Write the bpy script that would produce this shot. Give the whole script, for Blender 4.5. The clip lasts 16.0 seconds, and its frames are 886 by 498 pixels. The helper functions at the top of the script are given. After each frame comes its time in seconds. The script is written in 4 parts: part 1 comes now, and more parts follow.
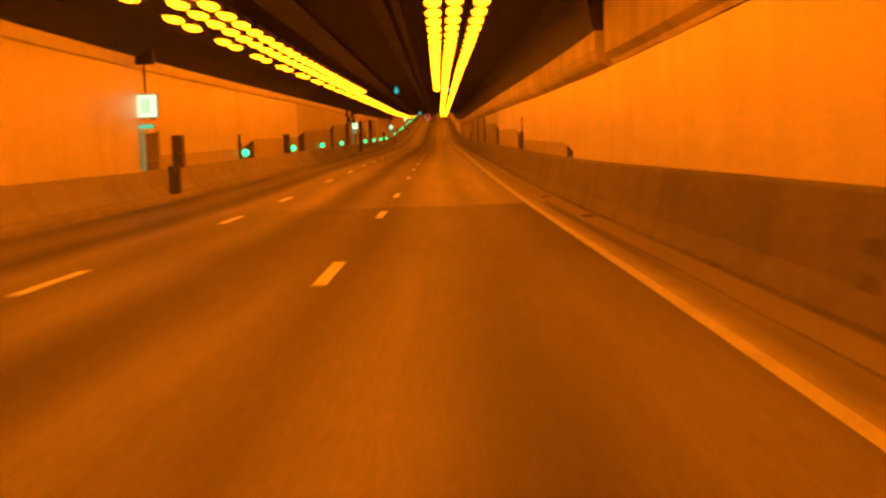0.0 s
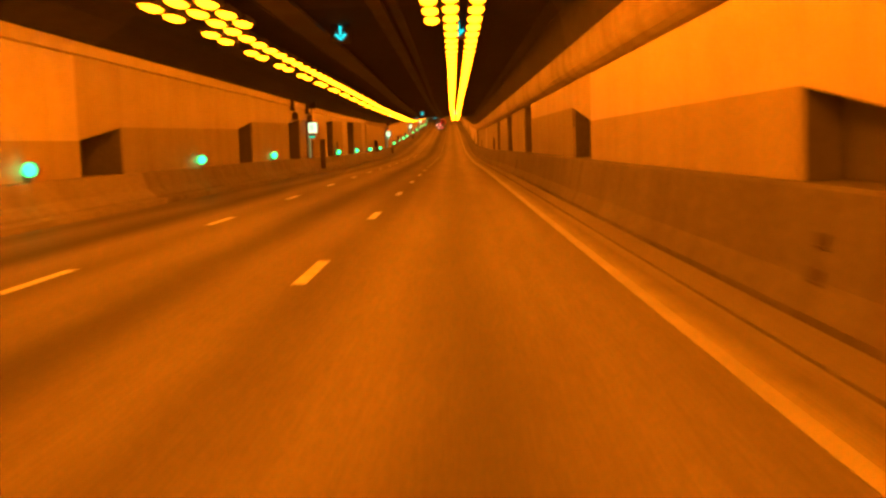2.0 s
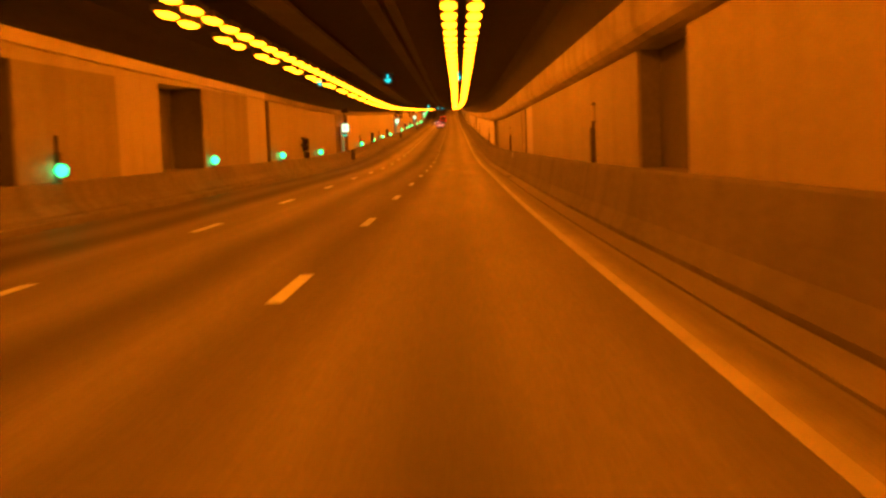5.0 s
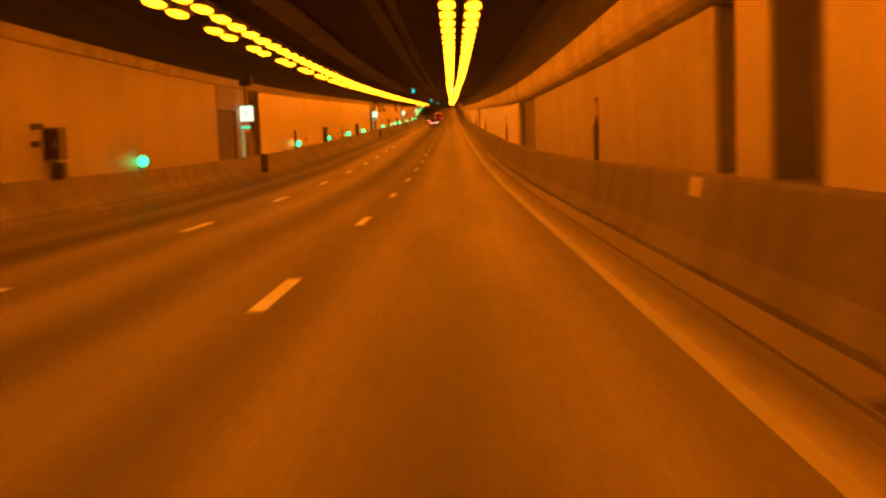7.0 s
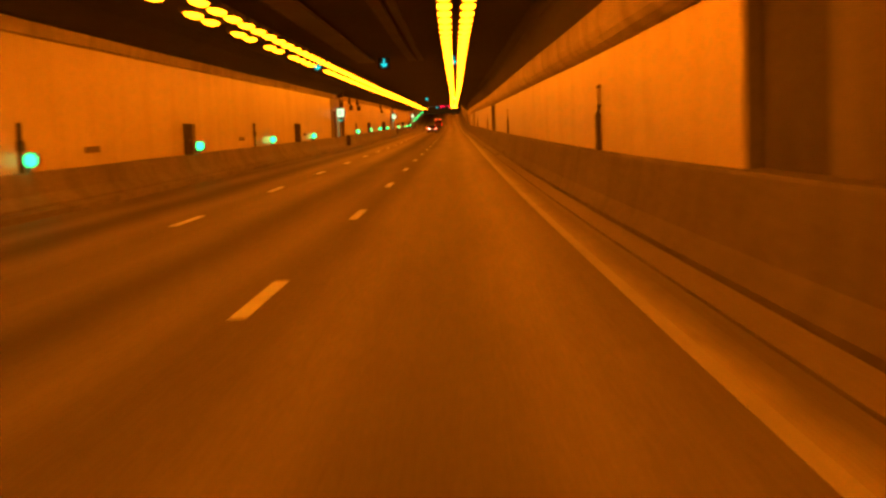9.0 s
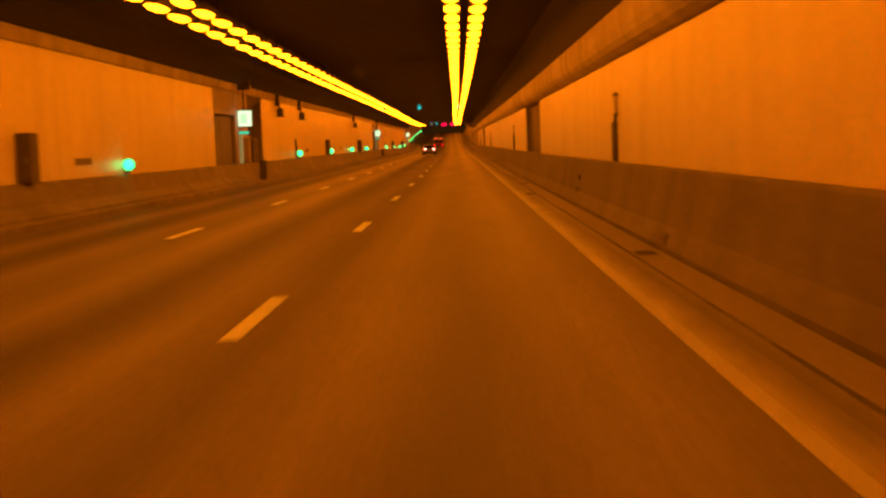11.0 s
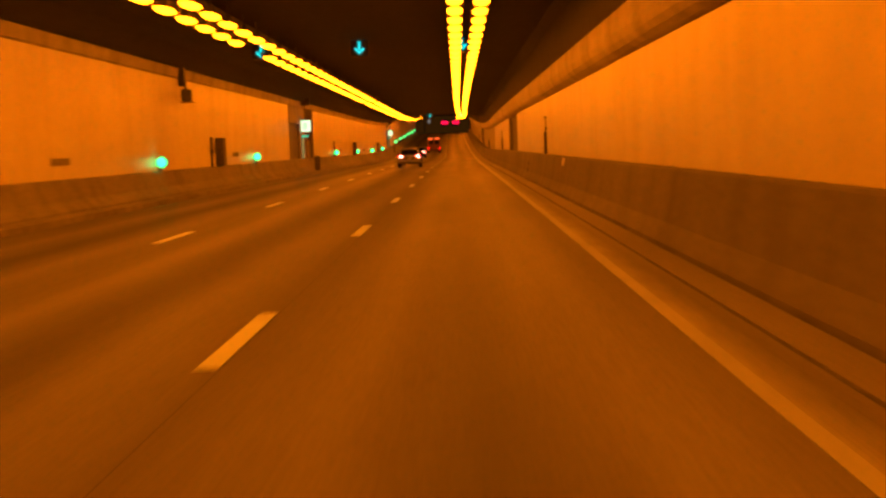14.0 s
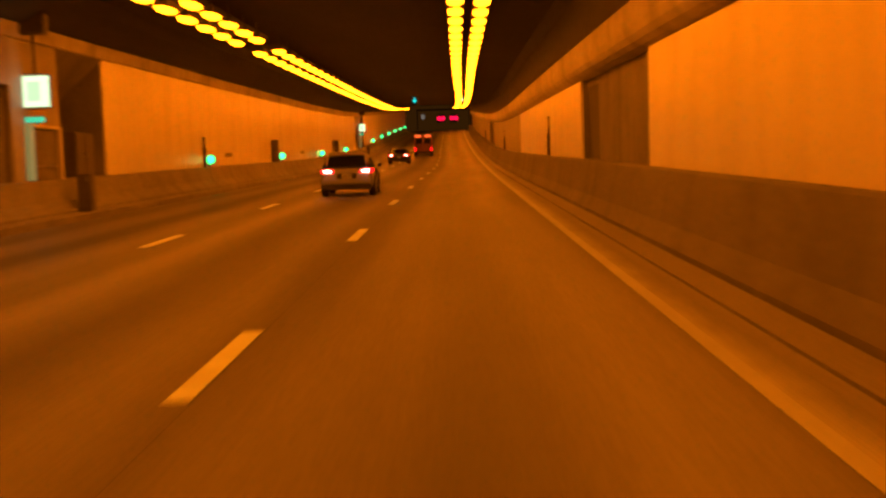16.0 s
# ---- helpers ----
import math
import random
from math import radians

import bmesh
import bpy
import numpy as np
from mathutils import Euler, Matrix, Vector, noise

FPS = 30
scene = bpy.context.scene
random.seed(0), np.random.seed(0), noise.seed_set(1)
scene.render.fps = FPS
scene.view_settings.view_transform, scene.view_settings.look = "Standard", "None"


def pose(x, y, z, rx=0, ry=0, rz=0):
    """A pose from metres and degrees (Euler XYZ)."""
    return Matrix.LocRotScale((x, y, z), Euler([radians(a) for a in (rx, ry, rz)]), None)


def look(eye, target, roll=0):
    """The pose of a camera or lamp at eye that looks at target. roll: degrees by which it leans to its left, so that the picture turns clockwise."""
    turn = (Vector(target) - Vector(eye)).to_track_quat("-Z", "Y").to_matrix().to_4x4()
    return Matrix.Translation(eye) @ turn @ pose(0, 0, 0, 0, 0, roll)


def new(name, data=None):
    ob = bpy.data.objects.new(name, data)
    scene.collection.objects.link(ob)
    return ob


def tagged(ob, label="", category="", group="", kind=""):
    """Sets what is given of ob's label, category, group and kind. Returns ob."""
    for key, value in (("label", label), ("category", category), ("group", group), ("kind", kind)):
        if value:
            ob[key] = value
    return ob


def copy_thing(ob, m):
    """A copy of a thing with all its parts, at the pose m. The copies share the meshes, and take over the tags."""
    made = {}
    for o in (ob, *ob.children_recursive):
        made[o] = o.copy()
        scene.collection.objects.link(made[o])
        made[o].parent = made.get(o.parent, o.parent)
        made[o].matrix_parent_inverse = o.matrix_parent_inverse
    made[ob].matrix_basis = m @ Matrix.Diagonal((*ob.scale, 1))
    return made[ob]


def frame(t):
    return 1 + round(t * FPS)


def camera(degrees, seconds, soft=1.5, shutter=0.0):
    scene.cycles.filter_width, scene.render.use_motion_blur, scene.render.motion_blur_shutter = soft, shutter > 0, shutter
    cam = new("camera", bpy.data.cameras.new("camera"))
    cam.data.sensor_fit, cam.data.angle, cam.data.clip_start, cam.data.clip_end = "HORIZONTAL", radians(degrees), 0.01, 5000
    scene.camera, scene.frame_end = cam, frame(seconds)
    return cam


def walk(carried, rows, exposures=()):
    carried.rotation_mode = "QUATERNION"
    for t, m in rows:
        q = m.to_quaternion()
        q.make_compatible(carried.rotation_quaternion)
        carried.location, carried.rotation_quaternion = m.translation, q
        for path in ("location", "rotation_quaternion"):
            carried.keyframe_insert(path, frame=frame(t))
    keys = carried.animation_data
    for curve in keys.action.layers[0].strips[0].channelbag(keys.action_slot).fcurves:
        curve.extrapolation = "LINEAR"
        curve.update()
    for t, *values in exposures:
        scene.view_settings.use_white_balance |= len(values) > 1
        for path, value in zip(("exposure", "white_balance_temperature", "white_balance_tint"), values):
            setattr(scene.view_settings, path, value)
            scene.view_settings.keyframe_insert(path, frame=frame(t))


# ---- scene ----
# ---- camera ----
cam = camera(42.84, 16.0, soft=2.6, shutter=0.4)
PATH = [
    (0, (1.494, 12.169, 1.383), (1.211, 22.101, 0.255), -1.99),
    (0.5, (1.291, 24.809, 1.107), (0.963, 34.737, -0.044), -2.13),
    (1, (1.012, 37.313, 0.815), (0.672, 47.240, -0.340), -1.64),
    (1.5, (0.744, 49.744, 0.587), (0.370, 59.674, -0.538), -2.22),
    (2, (0.485, 62.120, 0.431), (0.088, 72.059, -0.597), -2.11),
    (2.5, (0.187, 74.363, 0.299), (-0.227, 84.301, -0.737), -2.42),
    (3, (-0.141, 86.492, 0.163), (-0.562, 96.430, -0.869), -2.04),
    (3.5, (-0.456, 98.688, 0.025), (-0.892, 108.624, -1.014), -2.16),
    (4, (-0.786, 111.035, -0.113), (-1.223, 120.974, -1.124), -2.18),
    (6.5, (-2.485, 172.878, -0.858), (-2.865, 182.819, -1.877), -1.92),
    (7, (-2.763, 185.106, -0.959), (-3.155, 195.048, -1.964), -2.02),
    (7.5, (-3.030, 197.392, -1.060), (-3.452, 207.333, -2.064), -2.30),
    (8, (-3.355, 209.659, -1.167), (-3.775, 219.601, -2.161), -2.45),
    (8.5, (-3.658, 221.919, -1.241), (-4.086, 231.865, -2.184), -2.39),
    (9, (-4.004, 234.355, -1.238), (-4.424, 244.304, -2.151), -2.26),
    (11.5, (-5.863, 296.417, -0.337), (-6.303, 306.382, -1.047), -2.20),
    (12, (-6.169, 308.750, -0.105), (-6.616, 318.712, -0.852), -2.25),
    (12.5, (-6.520, 321.073, 0.129), (-6.968, 331.036, -0.602), -2.17),
    (13, (-6.874, 333.471, 0.369), (-7.312, 343.435, -0.350), -2.46),
    (13.5, (-7.238, 345.800, 0.621), (-7.689, 355.765, -0.092), -1.98),
    (14, (-7.598, 358.123, 0.888), (-8.062, 368.087, 0.184), -2.13),
    (14.5, (-7.973, 370.498, 1.165), (-8.436, 380.464, 0.472), -2.08),
    (15, (-8.345, 382.904, 1.433), (-8.815, 392.867, 0.718), -1.96),
    (15.5, (-8.739, 395.378, 1.694), (-9.203, 405.343, 1.003), -2.10),
    (16, (-9.152, 407.864, 1.956), (-9.599, 417.829, 1.248), -1.91),
]
walk(cam, [(t, look(e, g, r)) for t, e, g, r in PATH],
     exposures=[(0.0, -0.1), (0.5, -0.26), (1.0, 0.12), (1.5, 0.08), (2.0, 0.2), (2.5, 0.22), (3.0, 0.46), (3.2, 0.48), (3.5, 0.36), (4.0, 0.42), (6.5, 0.32), (7.0, 0.32), (7.5, 0.26), (8.0, 0.42), (8.5, 0.24), (8.8, 0.1),
                (9.0, 0.0), (11.5, -0.08), (12.0, 0.08), (13.0, 0.1), (13.5, 0.2), (14.0, 0.06), (15.0, 0.0), (15.5, -0.16), (16.0, 0.04)])

# ---- world ----
world = bpy.data.worlds.new("world")
scene.world = world
world.use_nodes = True
world.node_tree.nodes["Background"].inputs["Color"].default_value = (0.028, 0.0095, 0.001, 1)
world.node_tree.nodes["Background"].inputs["Strength"].default_value = 1.0

# ---- the line of the tunnel: heading in degrees and grade in percent every 30 m ----
HEADING = [0.3, -0.5, -1.5, -1.74, -1.53, -1.61, -1.71, -1.4, -1.48, -1.61, -1.73, -1.48, -1.55, -1.61, -1.74, -1.76, -1.65, -1.29, -1.91, -2.29, -2.04, -1.8, -1.62, -1.44, -1.33, -1.24, -1.17, -1.11, -1.06, -1.01, -0.96, -0.91, -0.87]
GRADE = [-1.03, -1.75, -2.46, -1.06, -1.14, -1.09, -1.43, -0.78, -0.9, 0.63, 1.88, 1.87, 1.93, 2.26, 2.08, 2.12, 1.91, 1.9, 3.3, 5.41, 5.32, 5.36, 5.45, 5.55, 1.0, 1.0, 1.0, 1.0, 1.0, 1.0, 1.0, 1.0, 1.0]
KNOT = np.arange(-30, 931, 30.0)
STEP = 2.0
RUN = np.arange(-30, 931, STEP)
_a = np.radians(np.interp(RUN, KNOT, HEADING))
_g = np.interp(RUN, KNOT, GRADE) / 100
_x = np.concatenate([[0], np.cumsum(np.sin((_a[1:] + _a[:-1]) / 2))]) * STEP
_y = np.concatenate([[0], np.cumsum(np.cos((_a[1:] + _a[:-1]) / 2))]) * STEP
_z = np.concatenate([[0], np.cumsum((_g[1:] + _g[:-1]) / 2)]) * STEP
_o = int(30 / STEP)
_x, _y, _z = _x - _x[_o], _y - _y[_o], _z - _z[_o]
START, END = -28.0, 655.0
GANTRY, GANTRY_DROP = 690.0, -1.1


def at(s, u=0.0, h=0.0):
    """The place s metres along the road, u metres right of the dashed line, h metres over the road."""
    a = np.interp(s, RUN, _a)
    return Vector((np.interp(s, RUN, _x) + u * math.cos(a), np.interp(s, RUN, _y) - u * math.sin(a), np.interp(s, RUN, _z) + h))


def stand(s, u=0.0, h=0.0, turn=0.0, slope=True):
    """A pose whose y axis runs along the road and x axis to the right."""
    a, g = np.interp(s, RUN, _a), np.interp(s, RUN, _g)
    return Matrix.Translation(at(s, u, h)) @ Matrix.Rotation(-a + radians(turn), 4, "Z") @ Matrix.Rotation(math.atan(g) if slope else 0.0, 4, "X")


# ---- materials ----
def material(name, col, rough=0.6, metal=0.0, spread=0.25, fine=8.0, coarse=0.6, bump=0.15, coat=0.0, stretch=(1, 1, 1), vary=0.0, dirt=None, dirt_amount=0.5):
    m = bpy.data.materials.new(name)
    m.use_nodes = True
    nt = m.node_tree
    nd, ln = nt.nodes, nt.links
    b = nd["Principled BSDF"]
    b.inputs["Roughness"].default_value, b.inputs["Metallic"].default_value = rough, metal
    b.inputs["Coat Weight"].default_value = coat
    tc = nd.new("ShaderNodeNewGeometry")
    mp = nd.new("ShaderNodeMapping")
    mp.inputs["Scale"].default_value = stretch
    ln.new(tc.outputs["Position"], mp.inputs["Vector"])
    n1, n2 = nd.new("ShaderNodeTexNoise"), nd.new("ShaderNodeTexNoise")
    n1.inputs["Scale"].default_value, n2.inputs["Scale"].default_value = fine, coarse
    n1.inputs["Detail"].default_value, n2.inputs["Detail"].default_value = 5, 4
    for n in (n1, n2):
        ln.new(mp.outputs["Vector"], n.inputs["Vector"])
    mix = nd.new("ShaderNodeMath")
    mix.operation = "MULTIPLY_ADD"
    ln.new(n1.outputs["Fac"], mix.inputs[0])
    mix.inputs[1].default_value = 0.4
    half = nd.new("ShaderNodeMath")
    half.operation = "MULTIPLY"
    ln.new(n2.outputs["Fac"], half.inputs[0])
    half.inputs[1].default_value = 0.6
    ln.new(half.outputs[0], mix.inputs[2])
    ramp = nd.new("ShaderNodeValToRGB")
    ramp.color_ramp.elements[0].position, ramp.color_ramp.elements[1].position = 0.3, 0.7
    ramp.color_ramp.elements[0].color = (*[c * (1 - spread) for c in col], 1)
    ramp.color_ramp.elements[1].color = (*[min(1, c * (1 + spread)) for c in col], 1)
    ln.new(mix.outputs[0], ramp.inputs["Fac"])
    out = ramp.outputs["Color"]
    if vary:
        oi = nd.new("ShaderNodeObjectInfo")
        mr = nd.new("ShaderNodeMapRange")
        mr.inputs["To Min"].default_value, mr.inputs["To Max"].default_value = 1 - vary, 1 + vary
        ln.new(oi.outputs["Random"], mr.inputs["Value"])
        mm = nd.new("ShaderNodeMix")
        mm.data_type, mm.blend_type = "RGBA", "MULTIPLY"
        mm.inputs["Factor"].default_value = 1
        ln.new(out, mm.inputs["A"])
        ln.new(mr.outputs["Result"], mm.inputs["B"])
        out = mm.outputs["Result"]
    if dirt:
        n3 = nd.new("ShaderNodeTexNoise")
        n3.inputs["Scale"].default_value, n3.inputs["Detail"].default_value = 0.9, 6
        mp3 = nd.new("ShaderNodeMapping")
        mp3.inputs["Scale"].default_value = (1, 1, 0.25)
        ln.new(tc.outputs["Position"], mp3.inputs["Vector"])
        ln.new(mp3.outputs["Vector"], n3.inputs["Vector"])
        r3 = nd.new("ShaderNodeMapRange")
        r3.inputs["From Min"].default_value, r3.inputs["From Max"].default_value = 0.45, 0.75
        r3.inputs["To Max"].default_value = dirt_amount
        ln.new(n3.outputs["Fac"], r3.inputs["Value"])
        m3 = nd.new("ShaderNodeMix")
        m3.data_type = "RGBA"
        ln.new(r3.outputs["Result"], m3.inputs["Factor"])
        ln.new(out, m3.inputs["A"])
        m3.inputs["B"].default_value = (*dirt, 1)
        out = m3.outputs["Result"]
    ln.new(out, b.inputs["Base Color"])
    if bump:
        bp = nd.new("ShaderNodeBump")
        bp.inputs["Strength"].default_value, bp.inputs["Distance"].default_value = bump, 0.01
        ln.new(n1.outputs["Fac"], bp.inputs["Height"])
        ln.new(bp.outputs["Normal"], b.inputs["Normal"])
    return m


def glow(name, col, strength):
    m = bpy.data.materials.new(name)
    m.use_nodes = True
    b = m.node_tree.nodes["Principled BSDF"]
    b.inputs["Base Color"].default_value = (0.06, 0.06, 0.06, 1)
    b.inputs["Roughness"].default_value = 0.3
    b.inputs["Emission Color"].default_value = (*col, 1)
    b.inputs["Emission Strength"].default_value = strength
    return m


def asphalt_material():
    """Asphalt whose lane centres are oil-darkened and wheel paths polished lighter."""
    m = material("asphalt", (0.112, 0.107, 0.1), rough=0.6, spread=0.24, fine=28, coarse=0.5, bump=0.4, stretch=(1, 0.12, 1))
    nd, ln = m.node_tree.nodes, m.node_tree.links
    b = nd["Principled BSDF"]
    b.inputs["Specular IOR Level"].default_value = 0.25
    link = b.inputs["Base Color"].links[0]
    src = link.from_socket
    at_u = nd.new("ShaderNodeAttribute")
    at_u.attribute_name = "lane"
    sep = nd.new("ShaderNodeSeparateXYZ")
    ln.new(at_u.outputs["Vector"], sep.inputs["Vector"])
    wob = nd.new("ShaderNodeTexNoise")
    wob.inputs["Scale"].default_value, wob.inputs["Detail"].default_value = 0.12, 3
    ln.new(at_u.outputs["Vector"], wob.inputs["Vector"])
    add = nd.new("ShaderNodeMath")
    add.operation = "MULTIPLY_ADD"
    ln.new(wob.outputs["Fac"], add.inputs[0])
    add.inputs[1].default_value = 0.6
    ln.new(sep.outputs["X"], add.inputs[2])
    k = nd.new("ShaderNodeMath")
    k.operation = "MULTIPLY"
    ln.new(add.outputs[0], k.inputs[0])
    k.inputs[1].default_value = 2 * math.pi / 3.66
    c = nd.new("ShaderNodeMath")
    c.operation = "COSINE"
    ln.new(k.outputs[0], c.inputs[0])
    twice = nd.new("ShaderNodeMath")
    twice.operation = "MULTIPLY"
    ln.new(k.outputs[0], twice.inputs[0])
    twice.inputs[1].default_value = 2.0
    c2 = nd.new("ShaderNodeMath")
    c2.operation = "COSINE"
    ln.new(twice.outputs[0], c2.inputs[0])
    part_a = nd.new("ShaderNodeMath")
    part_a.operation = "MULTIPLY"
    ln.new(c.outputs[0], part_a.inputs[0])
    part_a.inputs[1].default_value = 0.42
    wheels = nd.new("ShaderNodeMath")
    wheels.operation = "MULTIPLY_ADD"
    ln.new(c2.outputs[0], wheels.inputs[0])
    wheels.inputs[1].default_value = -0.58
    ln.new(part_a.outputs[0], wheels.inputs[2])
    mr = nd.new("ShaderNodeMapRange")
    for key, val in (("From Min", -1.0), ("From Max", 0.62), ("To Min", 0.5), ("To Max", 1.42)):
        mr.inputs[key].default_value = val
    ln.new(wheels.outputs[0], mr.inputs["Value"])
    mm = nd.new("ShaderNodeMix")
    mm.data_type, mm.blend_type = "RGBA", "MULTIPLY"
    mm.inputs["Factor"].default_value = 1
    ln.new(src, mm.inputs["A"])
    ln.new(mr.outputs["Result"], mm.inputs["B"])
    # resurfaced stretch with a straight seam, and long streaks along the lanes
    patch = nd.new("ShaderNodeMapRange")
    for key, val in (("From Min", 42.6), ("From Max", 42.75), ("To Min", 0.52), ("To Max", 1.0)):
        patch.inputs[key].default_value = val
    ln.new(sep.outputs["Y"], patch.inputs["Value"])
    across = nd.new("ShaderNodeMapRange")
    for key, val in (("From Min", -6.0), ("From Max", 2.0), ("To Min", 0.98), ("To Max", 0.39)):
        across.inputs[key].default_value = val
    ln.new(sep.outputs["X"], across.inputs["Value"])
    ln.new(across.outputs["Result"], patch.inputs["To Min"])
    fade = nd.new("ShaderNodeMapRange")
    for key, val in (("From Min", 19.0), ("From Max", 30.0), ("To Min", 0.48), ("To Max", 0.0)):
        fade.inputs[key].default_value = val
    ln.new(sep.outputs["Y"], fade.inputs["Value"])
    both = nd.new("ShaderNodeMath")
    both.operation = "ADD"
    both.use_clamp = True
    ln.new(patch.outputs["Result"], both.inputs[0])
    ln.new(fade.outputs["Result"], both.inputs[1])
    smap = nd.new("ShaderNodeMapping")
    smap.inputs["Scale"].default_value = (1.7, 0.03, 1)
    ln.new(at_u.outputs["Vector"], smap.inputs["Vector"])
    streak = nd.new("ShaderNodeTexNoise")
    streak.inputs["Scale"].default_value, streak.inputs["Detail"].default_value = 1.0, 5
    ln.new(smap.outputs["Vector"], streak.inputs["Vector"])
    sr = nd.new("ShaderNodeMapRange")
    for key, val in (("From Min", 0.3), ("From Max", 0.7), ("To Min", 0.84), ("To Max", 1.16)):
        sr.inputs[key].default_value = val
    ln.new(streak.outputs["Fac"], sr.inputs["Value"])
    worn = nd.new("ShaderNodeMapRange")
    for key, val in (("From Min", 84.0), ("From Max", 108.0), ("To Min", 1.18), ("To Max", 1.0)):
        worn.inputs[key].default_value = val
    ln.new(sep.outputs["Y"], worn.inputs["Value"])
    # greyer, less travelled margin beside the edge line
    margin = nd.new("ShaderNodeMapRange")
    for key, val in (("From Min", 2.2), ("From Max", 3.1), ("To Min", 1.0), ("To Max", 1.24)):
        margin.inputs[key].default_value = val
    ln.new(sep.outputs["X"], margin.inputs["Value"])
    grey = nd.new("ShaderNodeMath")
    grey.operation = "MULTIPLY"
    ln.new(worn.outputs["Result"], grey.inputs[0])
    ln.new(margin.outputs["Result"], grey.inputs[1])
    wear = nd.new("ShaderNodeMath")
    wear.operation = "MULTIPLY"
    ln.new(both.outputs[0], wear.inputs[0])
    aged = nd.new("ShaderNodeMath")
    aged.operation = "MULTIPLY"
    ln.new(sr.outputs["Result"], aged.inputs[0])
    ln.new(grey.outputs[0], aged.inputs[1])
    ln.new(aged.outputs[0], wear.inputs[1])
    m2 = nd.new("ShaderNodeMix")
    m2.data_type, m2.blend_type = "RGBA", "MULTIPLY"
    m2.inputs["Factor"].default_value = 1
    ln.new(mm.outputs["Result"], m2.inputs["A"])
    ln.new(wear.outputs[0], m2.inputs["B"])
    ln.new(m2.outputs["Result"], b.inputs["Base Color"])
    return m


ASPHALT = asphalt_material()
SHOULDER = material("gutter_concrete", (0.195, 0.187, 0.172), rough=0.7, spread=0.25, fine=30, coarse=0.5, bump=0.35, stretch=(1, 0.15, 1))
# Cool tint stands in for white headlight light on the dashes.
PAINT = material("road_paint", (0.6, 0.74, 0.78), rough=0.55, spread=0.12, fine=18, coarse=2, bump=0.2, dirt=(0.3, 0.31, 0.31), dirt_amount=0.3)
EDGE = material("edge_line_paint", (0.48, 0.52, 0.52), rough=0.6, spread=0.15, fine=14, coarse=1.5, bump=0.2, stretch=(1, 0.15, 1), dirt=(0.25, 0.24, 0.21), dirt_amount=0.4)
GHOSTS = [material("faded_old_paint", (c, c, c * 0.96), rough=0.65, spread=0.28, fine=14, coarse=1.0, bump=0.25, stretch=(1, 0.12, 1), dirt=(0.12, 0.115, 0.105), dirt_amount=0.45) for c in (0.305, 0.28, 0.255, 0.232, 0.21, 0.19, 0.173, 0.158)]
WORN = material("worn_road_paint", (0.36, 0.385, 0.38), rough=0.6, spread=0.15, fine=14, coarse=1.5, bump=0.2, stretch=(1, 0.15, 1), dirt=(0.2, 0.19, 0.17), dirt_amount=0.3)
RUBBED = material("rubbed_road_paint", (0.43, 0.46, 0.455), rough=0.6, spread=0.15, fine=14, coarse=1.5, bump=0.2, stretch=(1, 0.15, 1), dirt=(0.22, 0.21, 0.19), dirt_amount=0.35)
BARRIER = material("barrier_concrete", (0.138, 0.131, 0.12), rough=0.8, spread=0.25, fine=9, coarse=0.5, bump=0.3, stretch=(1, 0.25, 1), dirt=(0.06, 0.055, 0.05))
KERB = material("left_barrier_concrete", (0.2, 0.19, 0.175), rough=0.8, spread=0.25, fine=9, coarse=0.5, bump=0.3, stretch=(1, 0.25, 1), dirt=(0.08, 0.073, 0.066))
PALE_KERB = material("pale_barrier_concrete", (0.3, 0.285, 0.262), rough=0.8, spread=0.22, fine=9, coarse=0.5, bump=0.3, stretch=(1, 0.25, 1), dirt=(0.15, 0.138, 0.125), dirt_amount=0.4)
CONCRETE = material("concrete", (0.2, 0.19, 0.175), rough=0.85, spread=0.25, fine=9, coarse=0.5, bump=0.3, dirt=(0.07, 0.065, 0.06))
FASCIA = material("fascia_concrete", (0.5, 0.48, 0.44), rough=0.75, spread=0.24, fine=6, coarse=0.4, bump=0.2, stretch=(1, 0.3, 1), dirt=(0.2, 0.18, 0.16), dirt_amount=0.6)
ENAMEL = material("cream_enamel", (0.74, 0.71, 0.64), rough=0.38, spread=0.07, fine=5, coarse=0.5, stretch=(1, 0.35, 1), bump=0.03, vary=0.015, dirt=(0.5, 0.46, 0.4), dirt_amount=0.35)
DULL = material("dulled_enamel", (0.4, 0.378, 0.335), rough=0.5, spread=0.08, fine=5, coarse=0.5, stretch=(1, 0.35, 1), bump=0.05, vary=0.03, dirt=(0.32, 0.29, 0.25), dirt_amount=0.4)
MID = material("weathered_enamel", (0.53, 0.505, 0.45), rough=0.45, spread=0.08, fine=5, coarse=0.5, stretch=(1, 0.35, 1), bump=0.05, vary=0.025, dirt=(0.34, 0.31, 0.27), dirt_amount=0.4)
DARKER = material("aged_cladding", (0.36, 0.34, 0.3), rough=0.6, spread=0.12, fine=5, coarse=0.5, stretch=(1, 0.35, 1), bump=0.08, vary=0.04, dirt=(0.2, 0.18, 0.16), dirt_amount=0.4)
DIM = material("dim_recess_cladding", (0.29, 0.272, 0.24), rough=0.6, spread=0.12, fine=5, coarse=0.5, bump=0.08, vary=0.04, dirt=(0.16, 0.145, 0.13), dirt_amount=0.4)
# Dark colour stands in for the shade of a deeper recess.
RECESS_SHADE = material("sooted_concrete", (0.1, 0.094, 0.085), rough=0.85, spread=0.3, fine=9, coarse=0.5, bump=0.3, dirt=(0.05, 0.046, 0.042))
